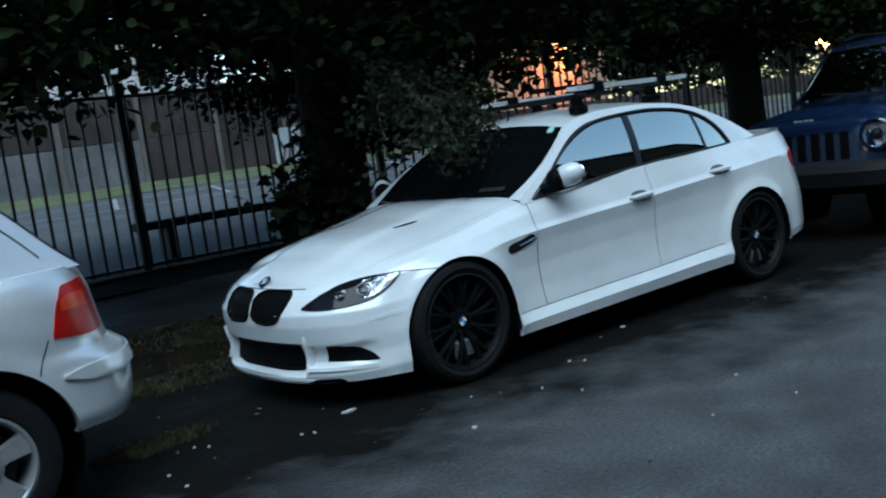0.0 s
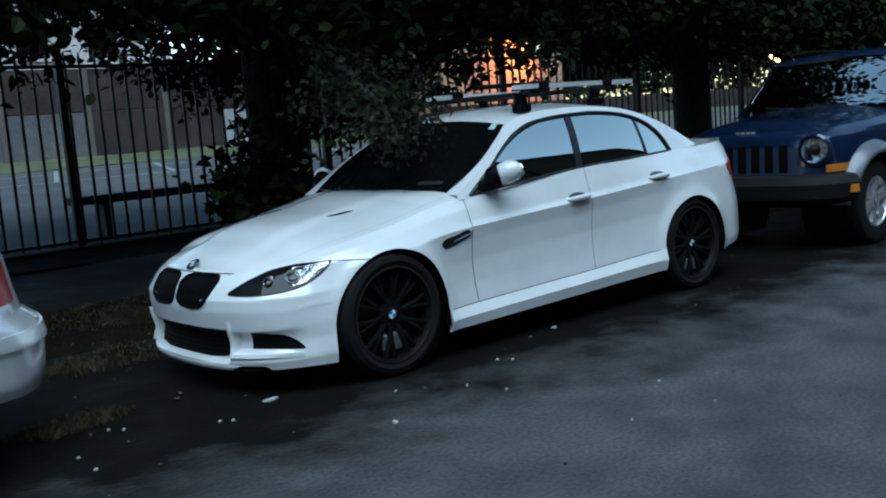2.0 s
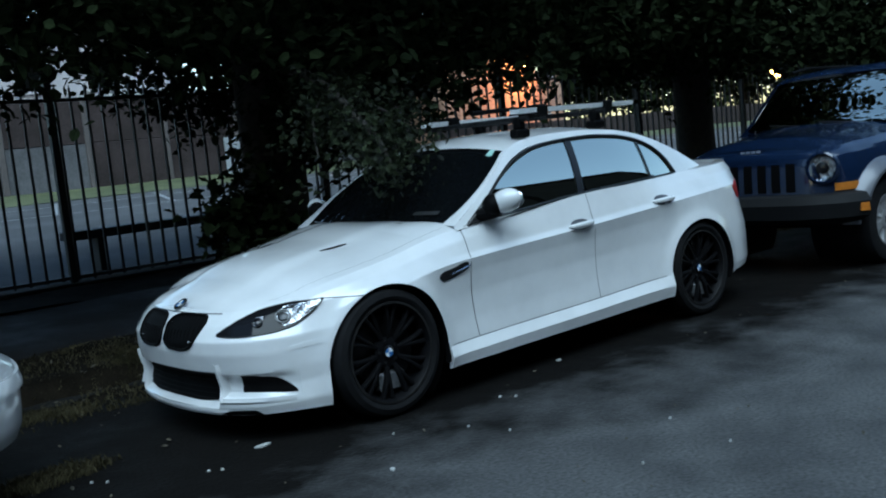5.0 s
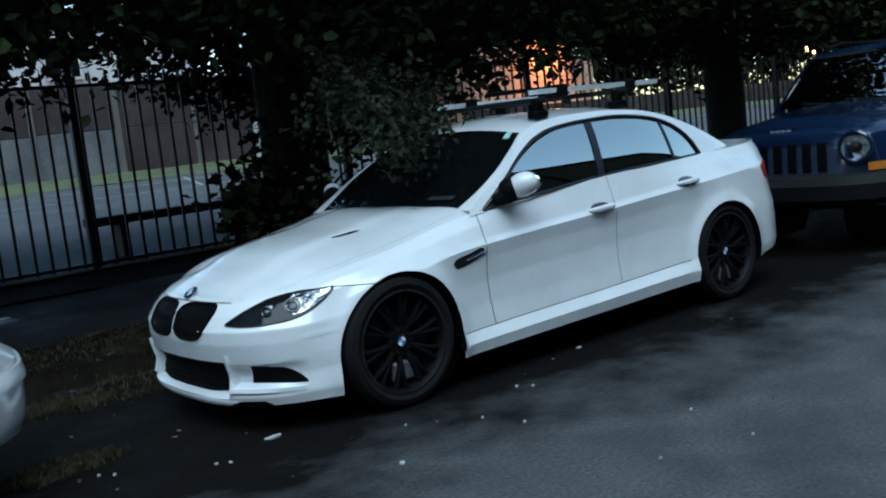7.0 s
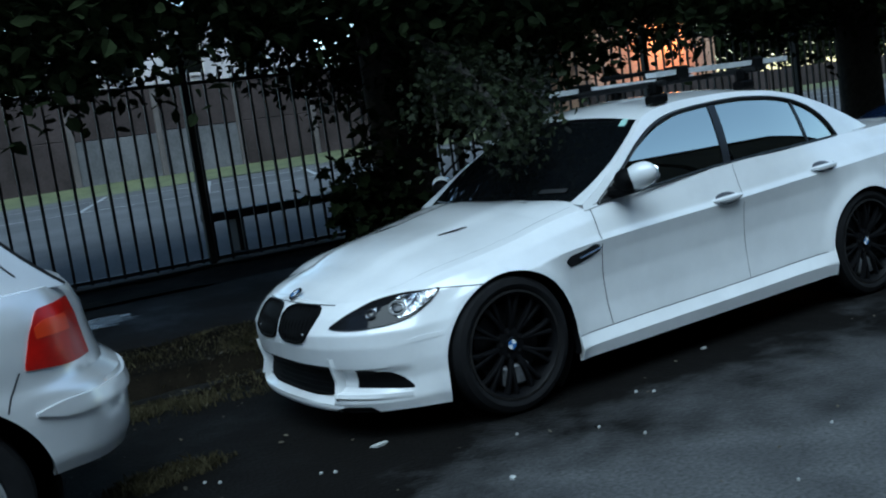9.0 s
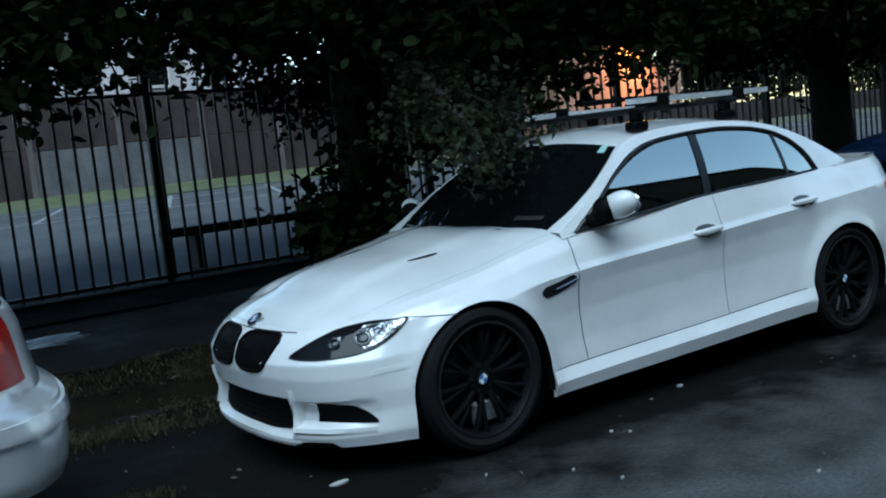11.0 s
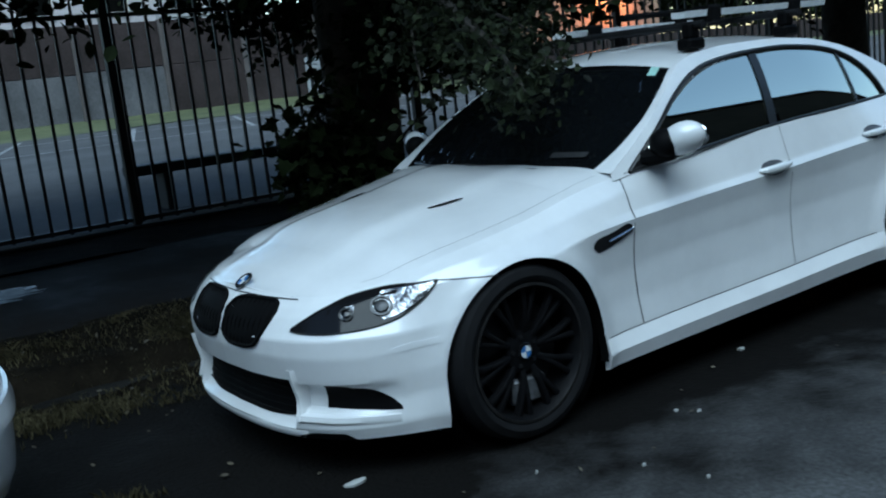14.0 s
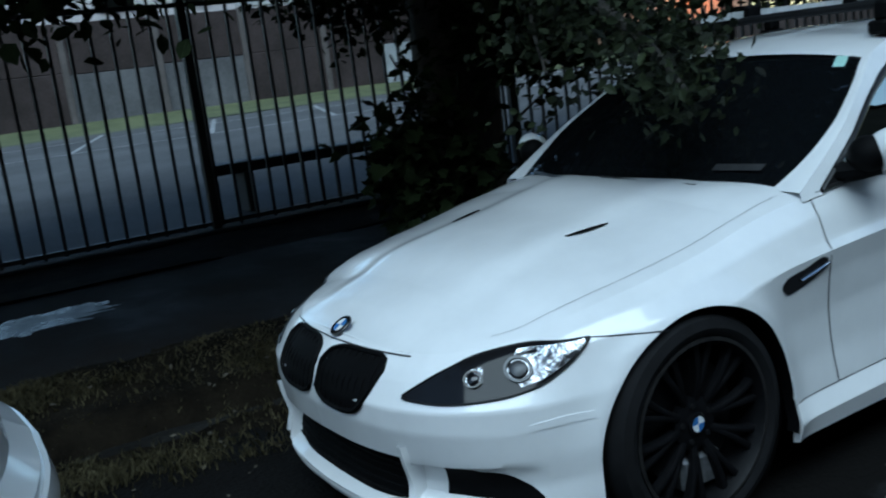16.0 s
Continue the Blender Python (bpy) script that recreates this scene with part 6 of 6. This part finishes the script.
g = np.random.default_rng(12)
along = []
for t in np.linspace(0.36, 1.0, 60):
    p = np.array([float(spline(range(6), [q[i] for q in DROOP], t * 5)) for i in range(3)])
    along.append(p + g.normal(0, 1, 3) * (0.13, 0.11, 0.08) * (1.15 - 0.6 * t))
for path in (limbs[-2][0], limbs[-1][0]):
    for t in np.linspace(0.15, 1, 20):
        p = np.array([float(spline(range(3), [q[i] for q in path], t * 2)) for i in range(3)])
        along.append(p + g.normal(0, 1, 3) * (0.10, 0.10, 0.07))
cloud_object("low_bough_leaves", [leaf_cloud(np.array(along) - np.array(TO), (0.085, 0.085, 0.065), 10, 0.046, 13, LOBED, 1.0, 0.5), leaf_cloud(np.array(along) - np.array(TO), (0.09, 0.09, 0.07), 11, 0.050, 14, PLAIN, 1.0, 0.6)], M_LEAF2, tree, label="paler lobed leaves on the drooping bough")

# trees further along the fence
second = thing("street_tree", (8.6, 3.0, 0.05), "dark leafy street tree further along the fence", "tree", "street trees")
SO = Vector((8.6, 3.0, 0.05))
part("trunk", trunk_mesh([tuple(Vector(p) - SO) for p in [(8.6, 3, -0.02), (8.6, 3, 0.2), (8.6, 3, 0.8), (8.58, 3, 1.6), (8.55, 3, 2.4), (8.5, 2.95, 3.4), (8.5, 2.9, 4.6)]], [0.36, 0.30, 0.26, 0.25, 0.27, 0.2, 0.12], 5.0), M_BARK, second)
for path in ([(8.55, 3, 2.2), (7.6, 2.6, 2.6), (6.6, 2.4, 2.7)], [(8.55, 3, 2.3), (9.8, 2.5, 2.7), (11.2, 2.2, 2.6)], [(8.5, 3, 2.6), (8.3, 1.8, 3.1), (8.2, 0.8, 3.1)]):
    part("limb", limb_mesh([tuple(Vector(p) - SO) for p in path], 0.08, 0.02), M_BARK, second)
ZB = smooth_keyed([(5.5, 2.5), (6.6, 2.45), (7.8, 2.25), (8.6, 1.95), (9.4, 2.25), (11, 2.35), (14, 2.4)])
crown2 = gapped(spread_points(2600, 31, 6.0, 14.0, 0.9, 6.4, ZB, 2.6, 1.5), 8.0, 0.45)
# unseen upper leaves added for shade, thinned to let sky through
high2 = np.random.default_rng(63).uniform((7, 0.2, 4.4), (15, 6.0, 7.2), (1100, 3))
high2 = gapped(high2 * 0.6, 2.0, 0.02) / 0.6
cloud_object("crown", [leaf_cloud(high2 - np.array(SO), 0.3, 14, 0.24, 64, PLAIN), leaf_cloud(crown2 - np.array(SO), 0.18, 20, 0.12, 4, PLAIN)], M_LEAF, second)
third = thing("street_tree", (16.5, 3.2, 0.05), "dark leafy street tree well down the street", "tree", "street trees")
HO = Vector((16.5, 3.2, 0.05))
part("trunk", trunk_mesh([tuple(Vector(p) - HO) for p in [(16.5, 3.2, -0.02), (16.5, 3.2, 0.5), (16.5, 3.2, 1.6), (16.5, 3.2, 3.0), (16.5, 3.2, 4.5)]], [0.32, 0.28, 0.25, 0.2, 0.1], 9.0), M_BARK, third)
crown3 = gapped(spread_points(1300, 41, 13.5, 23.0, 0.5, 4.6, smooth_keyed([(13, 2.3), (16, 2.2), (23, 2.3)]), 3.2, 1.4), 1.0, 0.45)
cloud_object("crown", [leaf_cloud(crown3 - np.array(HO), 0.22, 18, 0.14, 5, PLAIN)], M_LEAF, third)
lotside = thing("lot_tree", (19.0, 24.0, lawn_z(0, 24.0)), "dark tree standing before the boundary wall", "tree")
LO = Vector(lotside.location)
part("trunk", trunk_mesh([(0, 0, -0.05), (0, 0, 1.0), (0.1, 0, 2.5), (0.1, 0, 5)], [0.3, 0.25, 0.22, 0.12], 2.0), M_BARK, lotside)
g = np.random.default_rng(51)
cloud_object("crown", [leaf_cloud(g.normal((0, -0.5, 4.6), (2.6, 1.2, 1.1), (420, 3)), 0.35, 14, 0.26, 6, PLAIN)], M_LEAF, lotside)

for k, (x, y, h, seed) in enumerate(((41.0, 31.5, 4.6, 71), (49.0, 33.0, 5.0, 72), (58.0, 32.0, 4.8, 73), (24.5, 33.5, 5.4, 74), (66.0, 30.0, 4.6, 75))):
    far = thing("distant_tree", (x, y, 0.9), "dark full-crowned tree beyond the parking lot", "tree", "distant trees")
    part("trunk", trunk_mesh([(0, 0, -1.0), (0, 0, 1.0), (0.1, 0, 2.5), (0.1, 0, 5)], [0.35, 0.28, 0.24, 0.12], 2.0 + k), M_BARK, far)
    g = np.random.default_rng(seed)
    cloud_object("crown", [leaf_cloud(g.normal((0, 0, h), (2.6, 1.4, 1.7), (520, 3)), 0.4, 14, 0.42, seed + 20, PLAIN)], M_LEAF, far)

# ---- grass, litter and fallen leaves ----


def blades(name, n, seed, box, density, height, mat, label, zfn):
    g = np.random.default_rng(seed)
    vs, fs = [], []
    x0, x1, y0, y1 = box
    while len(fs) < n:
        x, y = g.uniform(x0, x1), g.uniform(y0, y1)
        if density(x, y) < g.uniform():
            continue
        h, a, w = height * g.uniform(0.4, 1.2), g.uniform(0, 6.28), g.uniform(0.002, 0.005)
        bx, by = math.cos(a), math.sin(a)
        lean = g.normal(0, 0.5, 2) * h
        z = zfn(x, y)
        o = len(vs)
        vs += [(x - bx * w, y - by * w, z), (x + bx * w, y + by * w, z), (x + bx * w * 0.6 + lean[0] * 0.4, y + by * w * 0.6 + lean[1] * 0.4, z + h * 0.6), (x + lean[0], y + lean[1], z + h * 0.85), (x - bx * w * 0.6 + lean[0] * 0.4, y - by * w * 0.6 + lean[1] * 0.4, z + h * 0.6)]
        fs.append([o, o + 1, o + 2, o + 3, o + 4])
    me = bpy.data.meshes.new(name)
    me.from_pydata(vs, [], fs)
    me.materials.append(mat)
    return tagged(new(name, me), label, "grass", kind="stuff")


lump = lambda x, y: noise.noise((x * 1.7, y * 2.3, 2.0)) + 0.5 * noise.noise((x * 5, y * 5, 8.0))
band = lambda x, y: (1.0 if y > 1.0 else max(0.0, (y - 0.74) / 0.26)) * max(0.06, min(1.0, 0.12 + 1.5 * lump(x, y))) * (1.0 if (y < 1.34 or y > 1.52) else 0.3)
blades("verge_grass", 40000, 3, (-4.5, 4.5, 0.74, 2.12), band, 0.045, M_GRASS, "thin trodden grass on the earth verge", lambda x, y: max(verge_z(x, y) - 0.01, 0.0))
blades("verge_grass", 3500, 4, (4.5, 12, 0.98, 2.08), band, 0.09, M_GRASS, "thin trodden grass on the earth verge", lambda x, y: verge_z(x, y) - 0.01)
blades("grass_tuft", 1500, 7, (-1.95, -1.15, -0.38, 0.02), lambda x, y: max(0.0, 1 - ((x + 1.52) / 0.36) ** 2 - ((y + 0.18) / 0.17) ** 2 + 0.6 * lump(x * 2, y * 2)), 0.035, M_GRASS, "small tuft of dead grass at the road's edge", lambda x, y: 0.0)
g = np.random.default_rng(77)
pts = np.stack([g.uniform(-4, 6, 420), g.normal(1.0, 0.8, 420), np.zeros(420)], 1)
pts[:, 2] = [0.012 if p[1] < 0.98 else verge_z(p[0], p[1]) + 0.03 for p in pts]
pts = pts[pts[:, 1] < 2.05]
cloud_object("fallen_leaves", [leaf_cloud(pts, 0.004, 1, 0.030, 15, PLAIN, 0.15, 0.0)], M_DRYLEAF, None, label="small dead leaves scattered along the road edge")
g = np.random.default_rng(78)
pts = np.stack([g.uniform(-3, 8, 320), g.uniform(-5, -0.9, 320), np.full(320, 0.006)], 1)
cloud_object("road_grit", [leaf_cloud(pts, 0.002, 1, 0.020, 16, PLAIN, 0.1, 0.0)], M_DRYLEAF, None, label="pale grit and leaf crumbs on the asphalt")
rng = random.Random(9)
LITTER = [(-1.66, -0.73), (-1.41, -0.44), (-1.36, -0.5), (-1.01, -0.79), (-0.96, -0.83), (0.07, -1.35), (0.52, -1.11), (0.57, -1.18), (0.13, -1.57), (0.5, -2.5), (0.64, -2.1), (-1.67, -0.95), (-0.2, -1.11), (0.09, -2.36)]
SCRAPS = [(-0.661, -0.677, 0.10, 0.045), (-0.524, -1.516, 0.035, 0.03), (1.283, -0.841, 0.05, 0.03)] + [(x, y, 0.018, 0.011) for x, y in LITTER]
for x, y, a, b in SCRAPS:
    bm = bmesh.new()
    n = 9
    rim = [(a / 2 * math.cos(t) * rng.uniform(0.75, 1.1), b / 2 * math.sin(t) * rng.uniform(0.75, 1.1), rng.uniform(0.001, 0.006)) for t in (2 * math.pi * k / n for k in range(n))]
    top = [bm.verts.new((p[0], p[1], p[2] + 0.004)) for p in rim]
    bot = [bm.verts.new((p[0], p[1], 0.0)) for p in rim]
    c = bm.verts.new((0, 0, 0.012))
    for k in range(n):
        j = (k + 1) % n
        bm.faces.new([top[k], top[j], c])
        bm.faces.new([bot[k], bot[j], top[j], top[k]])
    ob = tagged(finish("litter_scrap", bm, M_PAPER), "crumpled pale paper scrap on the asphalt", "litter", "litter on the road")
    ob.location = (x, y, 0.001)
    ob.rotation_euler = (0, 0, rng.uniform(-0.6, 0.3))
